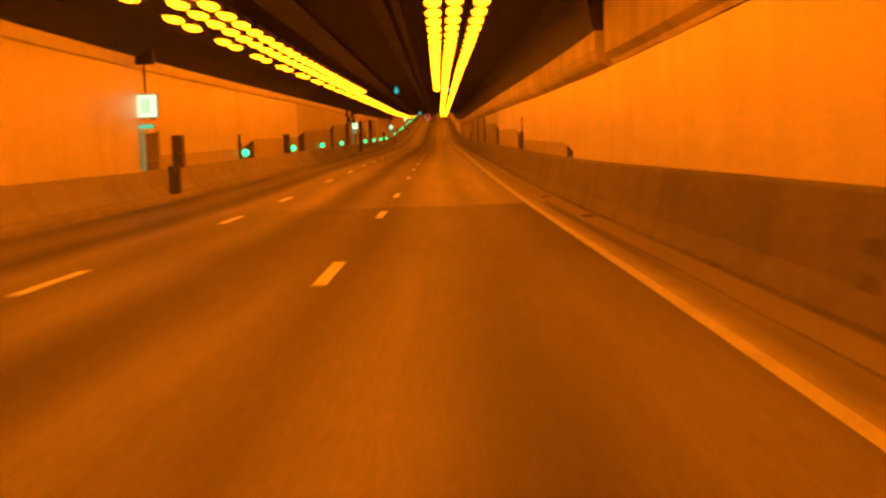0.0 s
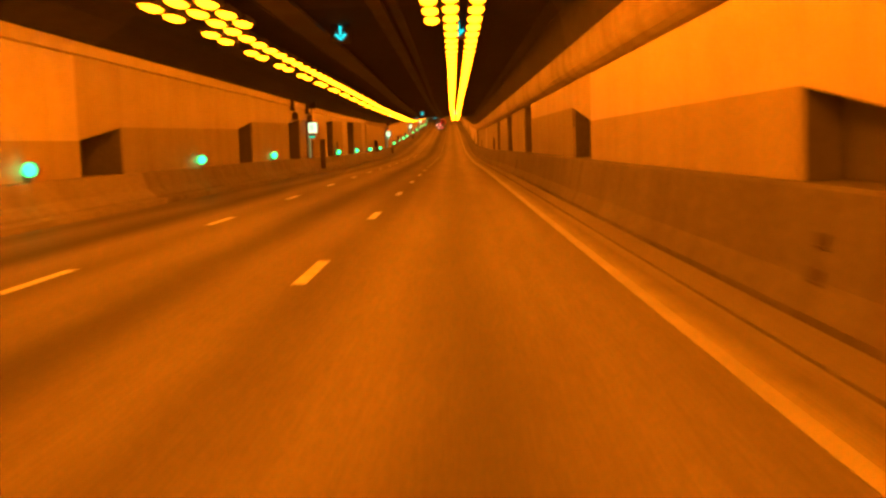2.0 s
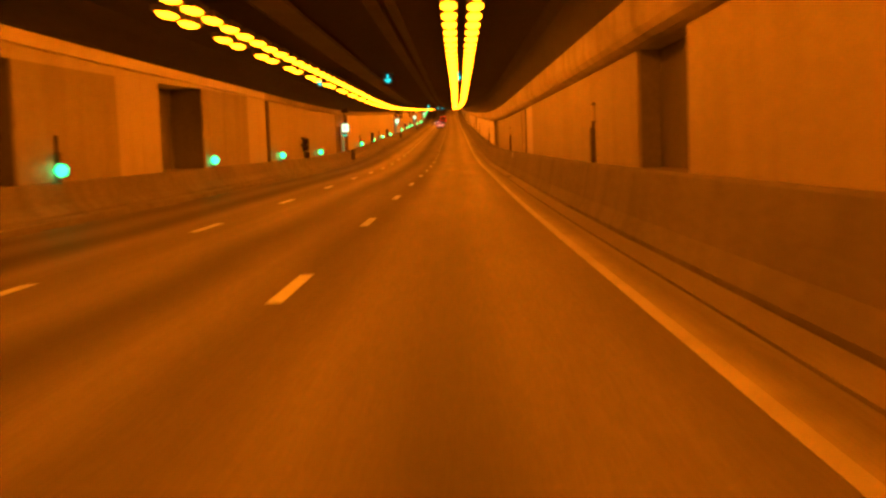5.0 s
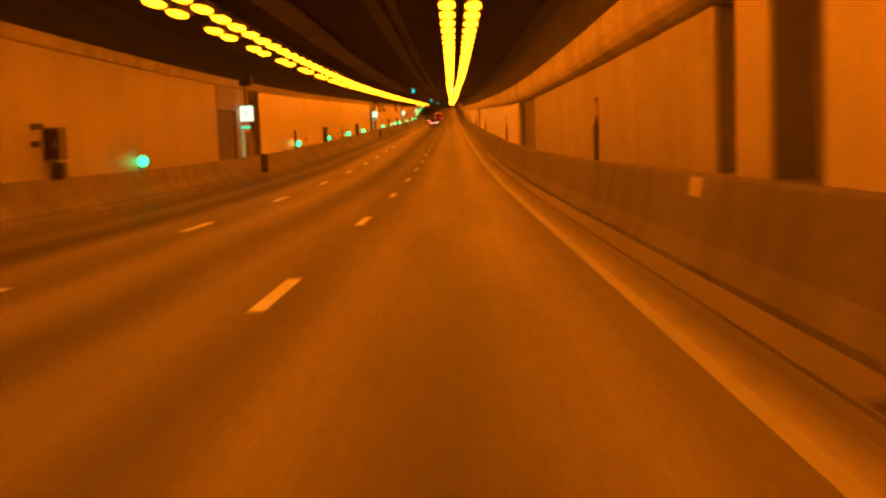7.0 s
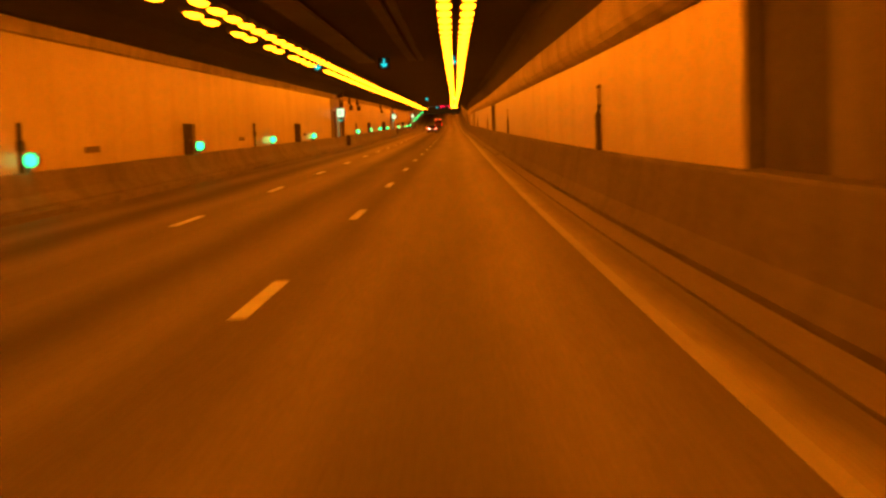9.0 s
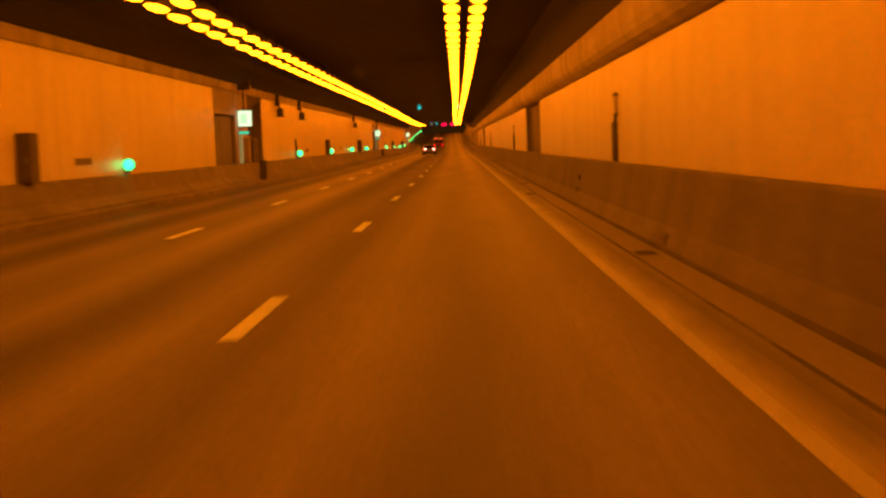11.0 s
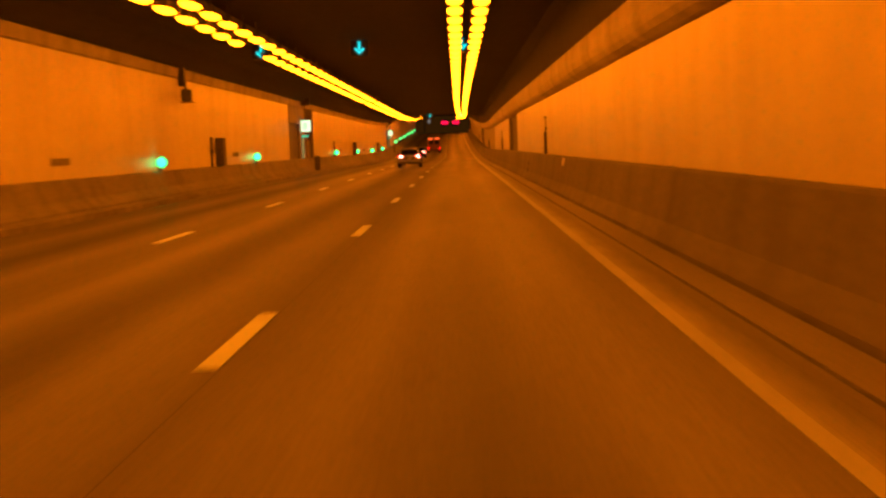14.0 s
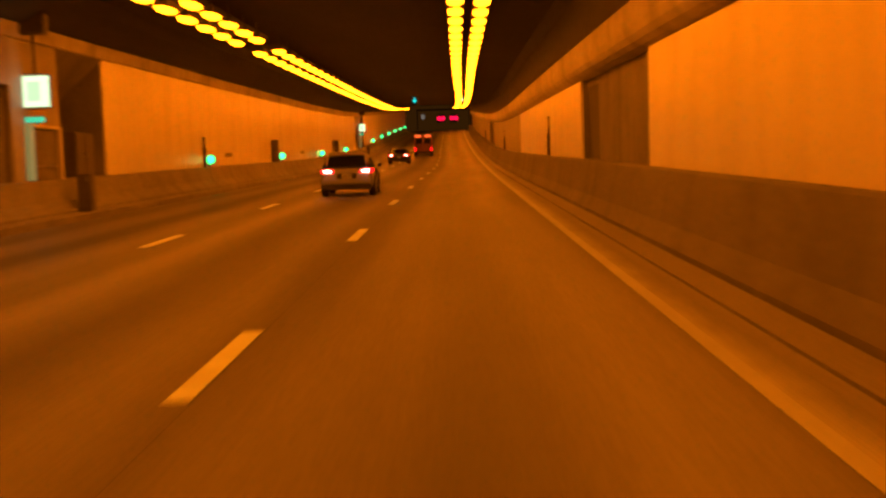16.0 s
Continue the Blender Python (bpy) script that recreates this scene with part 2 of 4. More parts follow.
FADED = material("faded_lower_cladding", (0.45, 0.425, 0.375), rough=0.55, spread=0.1, fine=5, coarse=0.5, stretch=(1, 0.35, 1), bump=0.06, vary=0.04, dirt=(0.27, 0.245, 0.215), dirt_amount=0.4)
# Colour kept near black, as the lamps throw no light upward.
CEILING = material("soot_dark_ceiling", (0.036, 0.033, 0.03), rough=0.9, spread=0.35, fine=4, coarse=0.3, bump=0.2, stretch=(1, 0.25, 1))
# Paler copy for s below 96, standing for light of the extra lamp rows.
LAMPLIT_CEILING = material("dusty_ceiling", (0.055, 0.05, 0.045), rough=0.9, spread=0.35, fine=4, coarse=0.3, bump=0.2, stretch=(1, 0.25, 1))
STEEL = material("galvanised_steel", (0.3, 0.3, 0.3), rough=0.5, metal=0.6, spread=0.15, fine=20, coarse=2, bump=0.05)
TRAY = material("dusty_brown_tray", (0.09, 0.08, 0.07), rough=0.8, spread=0.3, fine=8, coarse=0.5, bump=0.1)
BLACK = material("black_painted_steel", (0.06, 0.056, 0.052), rough=0.5, spread=0.3, fine=12, coarse=2, bump=0.05)
CABINET = material("weathered_dark_paint", (0.1, 0.09, 0.082), rough=0.6, spread=0.3, fine=12, coarse=1.5, bump=0.08, dirt=(0.05, 0.045, 0.04))
HOUSING = material("lamp_housing", (0.12, 0.12, 0.12), rough=0.6, metal=0.2, spread=0.2, fine=12, coarse=2, bump=0.05)
TAR = material("old_tar", (0.055, 0.05, 0.045), rough=0.7, spread=0.4, fine=10, coarse=0.3, bump=0.2)
RUST = material("stained_iron", (0.04, 0.032, 0.026), rough=0.8, spread=0.3, fine=20, coarse=3, bump=0.3)
DOORPAINT = material("pale_door_paint", (0.6, 0.62, 0.58), rough=0.5, spread=0.08, fine=6, coarse=1, bump=0.03)
SODIUM = glow("sodium_lens", (1.0, 0.195, 0.0022), 23.5)
GREEN = glow("green_lens", (0.025, 1.0, 0.22), 4.4)
CYAN = glow("cyan_signal", (0.0, 0.7, 0.72), 1.15)
REDX = glow("red_signal", (1.0, 0.004, 0.05), 2.6)
WHITE = glow("white_panel", (0.75, 1.0, 0.6), 1.4)
TAIL = glow("tail_lamp", (1.0, 0.003, 0.008), 4.0)


# ---- mesh helpers ----
def finish(ob, mat, parent=None, label=""):
    ob.data.materials.append(mat)
    if parent:
        ob.parent = parent
    if label:
        ob["label"] = label
    return ob


def part(name, bm, mat, parent=None, label=""):
    me = bpy.data.meshes.new(name)
    bm.to_mesh(me)
    bm.free()
    return finish(new(name, me), mat, parent, label)


def box(bm, x0, x1, y0, y1, z0, z1, bevel=0.0):
    r = bmesh.ops.create_cube(bm, size=1.0, matrix=Matrix.Translation(((x0 + x1) / 2, (y0 + y1) / 2, (z0 + z1) / 2)) @ Matrix.Diagonal((x1 - x0, y1 - y0, z1 - z0, 1)))
    if bevel:
        es = list({e for v in r["verts"] for e in v.link_edges})
        bmesh.ops.bevel(bm, geom=es, offset=bevel, segments=2, affect="EDGES", clamp_overlap=True)
    return bm


def boxed(x0, x1, y0, y1, z0, z1, bevel=0.0):
    return box(bmesh.new(), x0, x1, y0, y1, z0, z1, bevel)


def tube(bm, p, q, r, n=10, r2=None):
    p, q = Vector(p), Vector(q)
    d = q - p
    m = Matrix.Translation((p + q) / 2) @ d.to_track_quat("Z", "Y").to_matrix().to_4x4()
    bmesh.ops.create_cone(bm, cap_ends=True, segments=n, radius1=r, radius2=r if r2 is None else r2, depth=d.length, matrix=m)
    return bm


def sweep(name, ring, s0, s1, mat, closed=True, step=6.0, parent=None, rise=None):
    """A solid or sheet with the outline ring of (u, h), drawn along the road from s0 to s1. rise(s): metres added to the points marked by a third 1."""
    n = max(1, int(math.ceil((s1 - s0) / step)))
    vs, fs, k = [], [], len(ring)
    for i in range(n + 1):
        s = s0 + (s1 - s0) * i / n
        for p in ring:
            h = p[1] + (rise(s) if len(p) > 2 and rise else 0.0)
            vs.append(at(s, p[0], h))
    for i in range(n):
        for j in range(k if closed else k - 1):
            a, b = i * k + j, i * k + (j + 1) % k
            fs.append((a, b, b + k, a + k))
    if closed:
        fs += [tuple(range(k))[::-1], tuple(range(n * k, n * k + k))]
    me = bpy.data.meshes.new(name)
    me.from_pydata(vs, [], fs)
    me.update()
    bm = bmesh.new()
    bm.from_mesh(me)
    bmesh.ops.recalc_face_normals(bm, faces=bm.faces)
    bm.to_mesh(me)
    bm.free()
    return finish(new(name, me), mat, parent)


# ---- the cross-section ----
EDGE_U, LANE = 3.76, 3.66
RIGHT, LEFT = 5.85, -8.75
LEDGE = 1.06
TOP_R, TOP_L = 3.45, 4.52
CEIL = 5.75

road = tagged(sweep("road", [(-7.72, 0), (4.38, 0), (4.38, -0.4), (-7.72, -0.4)], START, 925.0, ASPHALT), "dark grey worn asphalt tunnel road with three lanes", "road", kind="structure")
_n = len(road.data.vertices) // 4
_lane = road.data.attributes.new("lane", "FLOAT_VECTOR", "POINT")
for _i in range(_n):
    _s = START + (925.0 - START) * _i / (_n - 1)
    for _j, _u in enumerate((-7.72, 4.38, 4.38, -7.72)):
        _lane.data[4 * _i + _j].vector = (_u - 0.5, _s, 0)
tagged(sweep("gutter", [(4.435, 0.002), (4.87, -0.01), (4.87, -0.4), (4.435, -0.4)], START, END, SHOULDER), "worn concrete gutter strip beside the barrier", "gutter", kind="structure")
for u0, u1 in ((4.382, 4.433), (4.872, 4.928)):
    tagged(sweep("gutter_filler", [(u0, -0.3), (u0, -0.014), (u1, -0.014), (u1, -0.3)], START, 62.0, BARRIER), "dirty filler in the gutter joint", "gutter", kind="structure")
tagged(sweep("barrier_right", [(4.93, -0.1), (4.93, 0.04), (4.945, 0.07), (5.04, 0.26), (5.065, 0.31), (5.2, 1.09), (5.23, 1.13), (5.34, 1.13), (5.36, LEDGE), (6.6, LEDGE), (6.6, -0.4), (4.95, -0.4)], START, END, BARRIER), "grimy grey concrete safety barrier along the road edge", "barrier", kind="structure")
# left kerb and barrier: paler concrete up to 100 m, darker beyond
for s0, s1, mat, tone in ((START, 100.0, PALE_KERB, "pale grey"), (100.0, END, KERB, "grimy grey")):
    tagged(sweep("kerb", [(-7.72, -0.4), (-7.72, 0.15), (-7.76, 0.18), (-8.1, 0.19), (-8.1, -0.4)], s0, s1, mat), tone + " low concrete kerb at the road edge", "kerb", kind="structure")
    tagged(sweep("barrier_left", [(-8.1, -0.4), (-8.1, 0.25), (-8.38, 0.5), (-8.55, LEDGE - 0.04), (-8.59, LEDGE), (-10.4, LEDGE), (-10.4, -0.4)], s0, s1, mat), tone + " concrete safety barrier under the wall panels", "barrier", kind="structure")
# Dark sloping edges take the place of wall left unlit above the lamps.
CEILING_RING = [(5.43, 4.33), (5.38, 4.45), (5.2, 5.4), (4.95, CEIL), (-7.4, CEIL), (-7.7, 5.45), (-8.5, 4.97), (-8.7, 4.93), (-10.6, 4.93), (-10.6, 6.9), (6.9, 6.9), (6.9, 4.33)]
tagged(sweep("ceiling", CEILING_RING, 40.5, 96.0, LAMPLIT_CEILING), "dark concrete tunnel ceiling near the step, lamplight in its colour", "ceiling", kind="structure")
tagged(sweep("ceiling", CEILING_RING, 96.0, END, CEILING), "dark concrete tunnel ceiling, haunches standing in for unlit wall", "ceiling", kind="structure")
tagged(sweep("ceiling_entry", [(5.5, 5.6), (4.4, 6.3), (-7.4, 6.3), (-7.7, 5.45), (-8.5, 4.97), (-10.6, 4.93), (-10.6, 6.9), (6.9, 6.9), (6.9, 5.6)], START, 40.5, LAMPLIT_CEILING), "dark raised concrete ceiling before the step, lamplight in its colour", "ceiling", kind="structure")
tagged(sweep("fascia_right", [(5.84, 3.46), (5.7, 3.49), (5.57, 3.57), (5.48, 3.69), (5.43, 3.86), (5.43, 4.33), (6.8, 4.33), (6.8, 3.46)], 40.5, END, FASCIA), "stained concrete fascia under the ceiling", "fascia", kind="structure")
tagged(sweep("fascia_right", [(5.84, 3.49), (5.83, 3.6), (5.66, 3.75), (5.66, 5.6), (6.8, 5.6), (6.8, 3.49)], START, 40.5, FASCIA), "tall stained concrete fascia before the ceiling step", "fascia", kind="structure")
for s0, s1, mat in ((START, 200.0, ENAMEL), (200.0, END, FASCIA)):
    tagged(sweep("fascia_left", [(-8.78, TOP_L + 0.02), (-8.7, TOP_L + 0.06), (-8.66, 4.93), (-10.5, 4.93), (-10.5, TOP_L + 0.02)], s0, s1, mat), "pale strip over the wall panels" if mat is ENAMEL else "stained concrete strip over the wall panels", "fascia", kind="structure")

# alcoves along the walls: (from, to)
ALCOVE_R = [(48.8, 51.2), (70.3, 74.8), (93.9, 98.6), (117.8, 123.2), (136.1, 142.0), (154.2, 159.2), (196.6, 198.6), (200.2, 201.4), (237.1, 248.9), (335.9, 346.7), (430.9, 443.2), (526.5, 538.5), (622.5, 634.5)]
ALCOVE_L = [(71.2, 75.0), (94.3, 98.6), (118.4, 122.3), (136.0, 141.4), (144.7, 146.1), (158.5, 163.5), (177.2, 184.2), (200.0, 201.3), (237.0, 241.7), (245.2, 248.7), (334.2, 338.9), (342.2, 346.6), (430.0, 435.0), (438.3, 442.2), (526.2, 531.2), (534.3, 538.0)]
EXIT_ALCOVES = [(237.0, 241.7), (245.2, 248.7), (334.2, 338.9), (342.2, 346.6), (430.0, 435.0), (438.3, 442.2), (526.2, 531.2), (534.3, 538.0)]


def band_right(s):
    """Top of the duller lower cladding over the ledge: level stretches that step up across the alcoves."""
    return float(np.interp(s, (48.79, 48.8, 51.2, 70.3, 74.8, 93.9, 98.6, 117.8, 123.2, 124.0), (0.0, 0.21, 0.48, 0.5, 1.06, 1.07, 1.59, 1.65, 2.39, 9.0)))


def band_left(s):
    return float(np.interp(s, (52.9, 53.0, 71.2, 75.0, 94.3, 98.6, 118.4, 122.3, 136.0, 141.4, 158.5, 163.5, 177.2, 184.2, 194.5, 195.0), (0.0, 0.5, 0.54, 0.99, 1.04, 1.49, 1.7, 2.14, 2.32, 2.69, 2.88, 3.1, 3.24, 3.36, 3.44, 9.0)))


def solid_stretches(alcoves):
    s, out = START, []
    for a, b in alcoves:
        out.append((s, a))
        s = b
    return out + [(s, END)]


back_r = tagged(sweep("wall_right", [(6.35, LEDGE), (6.35, 3.49), (6.6, 3.49), (6.6, LEDGE)], START, END, CONCRETE), "bare dark concrete wall behind the panels", "wall", kind="structure")
back_l = tagged(sweep("wall_left", [(-10.05, LEDGE), (-10.05, TOP_L + 0.02), (-10.3, TOP_L + 0.02), (-10.3, LEDGE)], START, END, CONCRETE), "bare dark concrete wall behind the panels", "wall", kind="structure")
for alcoves, u0, u1, top, back, grown, band in ((ALCOVE_R, RIGHT + 0.04, 6.35, TOP_R + 0.04, back_r, 123.2, band_right), (ALCOVE_L, LEFT - 0.04, -10.05, TOP_L + 0.02, back_l, 194.5, band_left)):
    side = 1 if u0 > 0 else -1
    face, skin = u0 - side * 0.075, u0 - side * 0.084
    for a, b in solid_stretches(alcoves):
        sweep("wall_pier", [(u0, LEDGE), (u0, top), (u1, top), (u1, LEDGE)], a, b, CONCRETE, parent=back, step=12.0)
        lo, hi = max(a, 53.0 if side < 0 else 48.9), min(b, grown)
        if side < 0 and b in (158.5, 177.2):
            hi = b - 5.2
        if lo < hi:
            sweep("lower_cladding", [(skin, LEDGE + 0.002), (skin, LEDGE, 1), (u0 - side * 0.03, LEDGE, 1), (u0 - side * 0.03, LEDGE + 0.002)], lo, hi, FADED if hi < 98.0 else DARKER, parent=back, step=4.0, rise=band)
    for a, b in alcoves:
        if side > 0 and a > 230:
            # bare shallow stretch that ends in a dark niche with a low lintel
            door = b - 2.75
            sweep("recess_wall", [(6.02, LEDGE), (6.02, top), (u1, top), (u1, LEDGE)], a, door, CONCRETE, parent=back, step=6.0)
            sweep("niche_lintel", [(6.03, 3.24), (6.03, top), (u1, top), (u1, 3.24)], door, b, CONCRETE, parent=back, step=6.0)
            # lining almost flush; its dark colour gives the unlit depth
            sweep("niche_lining", [(6.07, LEDGE + 0.004), (6.07, 3.236), (u1 - 0.004, 3.236), (u1 - 0.004, LEDGE + 0.004)], door + 0.01, b - 0.01, RECESS_SHADE, parent=back, step=6.0)
        if side > 0 and b < 165:
            # extra dark lining in place of greater depth and its shade
            sweep("alcove_lining", [(u1 - 0.06, LEDGE + 0.004), (u1 - 0.06, top - 0.004), (u1 - 0.004, top - 0.004), (u1 - 0.004, LEDGE + 0.004)], a + 0.01, b - 0.01, RECESS_SHADE, parent=back, step=6.0)
        if LEDGE + band(b) < top - 0.05:
            sweep("lintel", [(face, LEDGE, 1), (face, top), (u1, top), (u1, LEDGE, 1)], a, b, ENAMEL if b < 98.0 else MID, parent=back, step=3.0, rise=band)
        elif (a, b) in EXIT_ALCOVES:
            low = 3.4
            if b - a > 4.5:
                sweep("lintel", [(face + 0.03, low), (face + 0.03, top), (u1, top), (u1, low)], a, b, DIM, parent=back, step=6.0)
                sweep("recess_lining", [(u0 - 0.1, LEDGE), (u0 - 0.1, low - 0.005), (u0 - 0.2, low - 0.005), (u0 - 0.2, LEDGE)], a + 0.01, b - 0.01, CONCRETE, parent=back, step=6.0)
            else:
                sweep("recess_soffit", [(face + 0.03, top - 0.03), (face + 0.03, top), (u1, top), (u1, 3.3)], a, b, CONCRETE, parent=back, step=6.0)

# ---- cladding panels ----
unit = bpy.data.meshes.new("panel")
_bm = boxed(-0.5, 0.5, -0.5, 0.5, -0.5, 0.5)
_bm.to_mesh(unit)
_bm.free()
unit.materials.append(ENAMEL)
UNITS = {}
for mat in (ENAMEL, MID, DULL, DARKER):
    UNITS[mat] = unit.copy()
    UNITS[mat].materials.clear()
    UNITS[mat].materials.append(mat)
PIERS = [(144.0, 149.0), (241.6, 245.3), (338.8, 342.3), (434.9, 438.4), (531.1, 534.4)]


def cladding(s, u):
    """Which cladding stands at s: some stretches are duller."""
    if u < 0 and any(a < s < b for a, b in PIERS):
        return DARKER
    if u > 0 and (123.2 < s < 191.5 or 201.4 < s < 237.1 or s > 478):
        return DARKER
    if u < 0 and 200 < s < 237 or u > 0 and 198 < s < 249:
        return DULL
    return MID if 98.0 < s < 200 else ENAMEL


NEAR_R, NEAR_L = (5.0, 425.0), (30.0, 450.0)


def panels(alcoves, u, top, back, near, rows):
    far = []
    for a, b in solid_stretches(alcoves):
        n = max(1, round((b - a) / 2.4))
        w = (b - a) / n
        for i in range(n):
            s = a + (i + 0.5) * w
            hh = (top - LEDGE) / rows
            seam = 0.004
            for r in range(rows):
                z = LEDGE + (r + 0.5) * hh
                mat = cladding(s, u)
                m = stand(s, u, z) @ Matrix.Diagonal((0.07, w - seam, hh - seam, 1))
                if near[0] < s < near[1]:
                    ob = new("panel", UNITS[mat])
                    ob.matrix_world = m
                    ob.parent = back
                else:
                    far.append((m, mat))
    for mat in UNITS:
        vs, fs = [], []
        for m, o in far:
            if o is mat:
                k = len(vs)
                vs += [m @ v.co for v in unit.vertices]
                fs += [tuple(k + i for i in f.vertices) for f in unit.polygons]
        if vs:
            me = bpy.data.meshes.new("far_panels")
            me.from_pydata(vs, [], fs)
            me.update()
            tagged(finish(new("far_panels", me), mat, back), kind="stuff")


# ---- road markings ----
DASH = [26.85, 39.62, 49.42, 64.57, 76.9, 88.81, 100.85, 112.94, 124.88, 137.02, 149.21, 161.31, 173.41, 185.51, 197.73, 209.83, 221.89, 234.09, 246.25, 258.48, 270.7, 282.94, 295.11, 307.28, 319.52, 331.58, 343.75, 355.83, 367.93, 380.15, 392.22, 404.56, 416.62, 428.99, 441.1, 453.26, 465.45]
_d = boxed(-0.062, 0.115, -1.38, 1.38, 0.0, 0.005)
dash_mesh = bpy.data.meshes.new("lane_dash")
_d.to_mesh(dash_mesh)
_d.free()
dash_mesh.materials.append(PAINT)
dashes = [DASH[0] - 12.19 * k for k in range(1, 4)] + DASH + [DASH[-1] + 12.19 * k for k in range(1, 16)]
for u in (0.0, -LANE):
    for s in dashes:
        ob = new("lane_dash", dash_mesh)
        ob.matrix_world = stand(s, u, 0.002)
        ob.parent = road
for s0, s1, mat in ((START, 66.0, EDGE), (66.0, 180.0, RUBBED), (180.0, END, WORN)):
    sweep("edge_line", [(EDGE_U, 0.002), (EDGE_U, 0.007), (EDGE_U + 0.14, 0.007), (EDGE_U + 0.14, 0.002)], s0, s1, mat, parent=road)

for k, tone in enumerate(GHOSTS):
    u0, u1 = EDGE_U + 0.142 + k * 0.0375, EDGE_U + 0.142 + (k + 1) * 0.0375
    sweep("faded_line", [(u0, 0.002), (u0, 0.0055 - k * 0.0004), (u1, 0.0055 - k * 0.0004), (u1, 0.002)], START, END, tone, parent=road)
sweep("tar_seam", [(0.13, 0.001), (0.13, 0.0025), (0.1355, 0.0025), (0.1355, 0.001)], 300.0, 480.0, TAR, parent=road)
for u in (0.8, 1.15, 1.49, 1.83, 2.17):
    sweep("lane_tick", [(u, 0.002), (u, 0.007), (u + 0.026, 0.007), (u + 0.026, 0.002)], 42.45, 42.8, WORN, parent=road)

# ---- luminaires ----
def luminaire():
    thing = new("tunnel_lamp")
    bm = boxed(-0.24, 0.24, -0.82, 0.82, 0.02, 0.2, 0.03)
    part("housing", bm, HOUSING, thing)
    bm = bmesh.new()
    bmesh.ops.create_uvsphere(bm, u_segments=10, v_segments=6, radius=1.0, matrix=Matrix.Diagonal((0.22, 0.78, 0.1, 1)))
    bmesh.ops.delete(bm, geom=[v for v in bm.verts if v.co.z > 0.02], context="VERTS")
    for v in bm.verts:
        v.co.z = min(v.co.z, 0.0) + 0.019
    part("lens", bm, SODIUM, thing, "glowing sodium lens")
    bm = bmesh.new()
    tube(bm, (0, 0, 0.19), (0, 0, 0.62), 0.025, 8)
    part("hanger", bm, HOUSING, thing)
    return tagged(thing, "glowing sodium tunnel lamp hung under the ceiling", "tunnel lamp", group="lamp rows under the ceiling")


lamp = luminaire()
SPACING = 2.263
# across, height, one lamp's place, from, to, stretch in which every third lamp is missing
lamp_rows = [(2.0, 5.15, 350.3, START + 4, END, None), (2.69, 5.18, 350.9, START + 4, END, None), (1.45, 5.15, 350.6, START + 4, 95.5, None),
             (-5.2, 5.19, 350.3, START + 4, 566.0, (START, 290.0)), (-4.4, 5.19, 349.6, START + 4, 566.0, None), (-3.75, 5.19, 350.0, START + 4, 95.5, None)]
DARK_LAMPS = [(160.0, 2.0), (160.0, 2.69), (374.0, 2.69), (296.0, -5.2), (298.3, -5.2), (398.6, -5.2), (400.9, -5.2), (447.0, -5.2), (446.5, -4.4)]
spots = []
for u, h, origin, a, b, thinned in lamp_rows:
    for k in range(math.ceil((a - origin) / SPACING), math.floor((b - origin) / SPACING) + 1):
        s = origin + k * SPACING
        if thinned and thinned[0] < s < thinned[1] and k % 3 == 1 or any(abs(s - d) < SPACING / 2 and u == du for d, du in DARK_LAMPS):
            continue
        drift = float(np.interp(s, (45, 140, 215, 330), (-0.22, 0.0, 0.28, 0.0))) if u < 0 else 0.0
        spots.append((s, u + drift, h))
spots.sort()
near_spots = [p for p in spots if 300 <= p[0] < 452]
lamp.matrix_world = stand(*near_spots[0][:1], near_spots[0][1], near_spots[0][2])
for s, u, h in near_spots[1:]:
    copy_thing(lamp, stand(s, u, h))
for name, mat in (("housing", HOUSING), ("lens", SODIUM)):
    src = next(o for o in lamp.children if o.name.startswith(name)).data
    vs, fs = [], []
    for s, u, h in spots:
        if not 300 <= s < 452:
            m, k = stand(s, u, h), len(vs)
            vs += [m @ v.co for v in src.vertices]
            fs += [tuple(k + i for i in f.vertices) for f in src.polygons]
    me = bpy.data.meshes.new("far_lamps")
    me.from_pydata(vs, [], fs)
    me.update()
    tagged(finish(new("far_lamps" if name == "lens" else "far_lamp_housings", me), mat), "rows of glowing sodium lamps under the ceiling" if name == "lens" else "dark housings of the lamp rows", "tunnel lamps", kind="stuff")

# ---- lights, signs and cabinets along the walls ----
def green_marker():
    thing = new("marker_light")
    part("bracket", boxed(-0.16, 0.0, -0.05, 0.07, -0.31, -0.06), STEEL, thing)
    bm = tube(bmesh.new(), (0, -0.05, 0), (0, 0.12, 0), 0.195, 16)
    part("body", bm, BLACK, thing)
    bm = bmesh.new()
    bmesh.ops.create_uvsphere(bm, u_segments=14, v_segments=8, radius=0.183, matrix=Matrix.Translation((0, -0.05, 0)) @ Matrix.Diagonal((1, 0.5, 1, 1)))
    part("lens", bm, GREEN, thing, "glowing green lens")
    return tagged(thing, "round glowing green marker light on the barrier", "marker light", group="green marker lights on the barrier")


EXITS = [51.6, 146.9, 243.6, 340.6, 436.6, 532.8]
marker = green_marker()
first = True
for s in [e + 19.15 * k for e in [-44.2] + EXITS for k in range(1, 7 if e > 500 else 5)]:
    if first:
        marker.matrix_world, first = stand(s, -8.5, 1.37), False
    else:
        copy_thing(marker, stand(s, -8.5, 1.37))


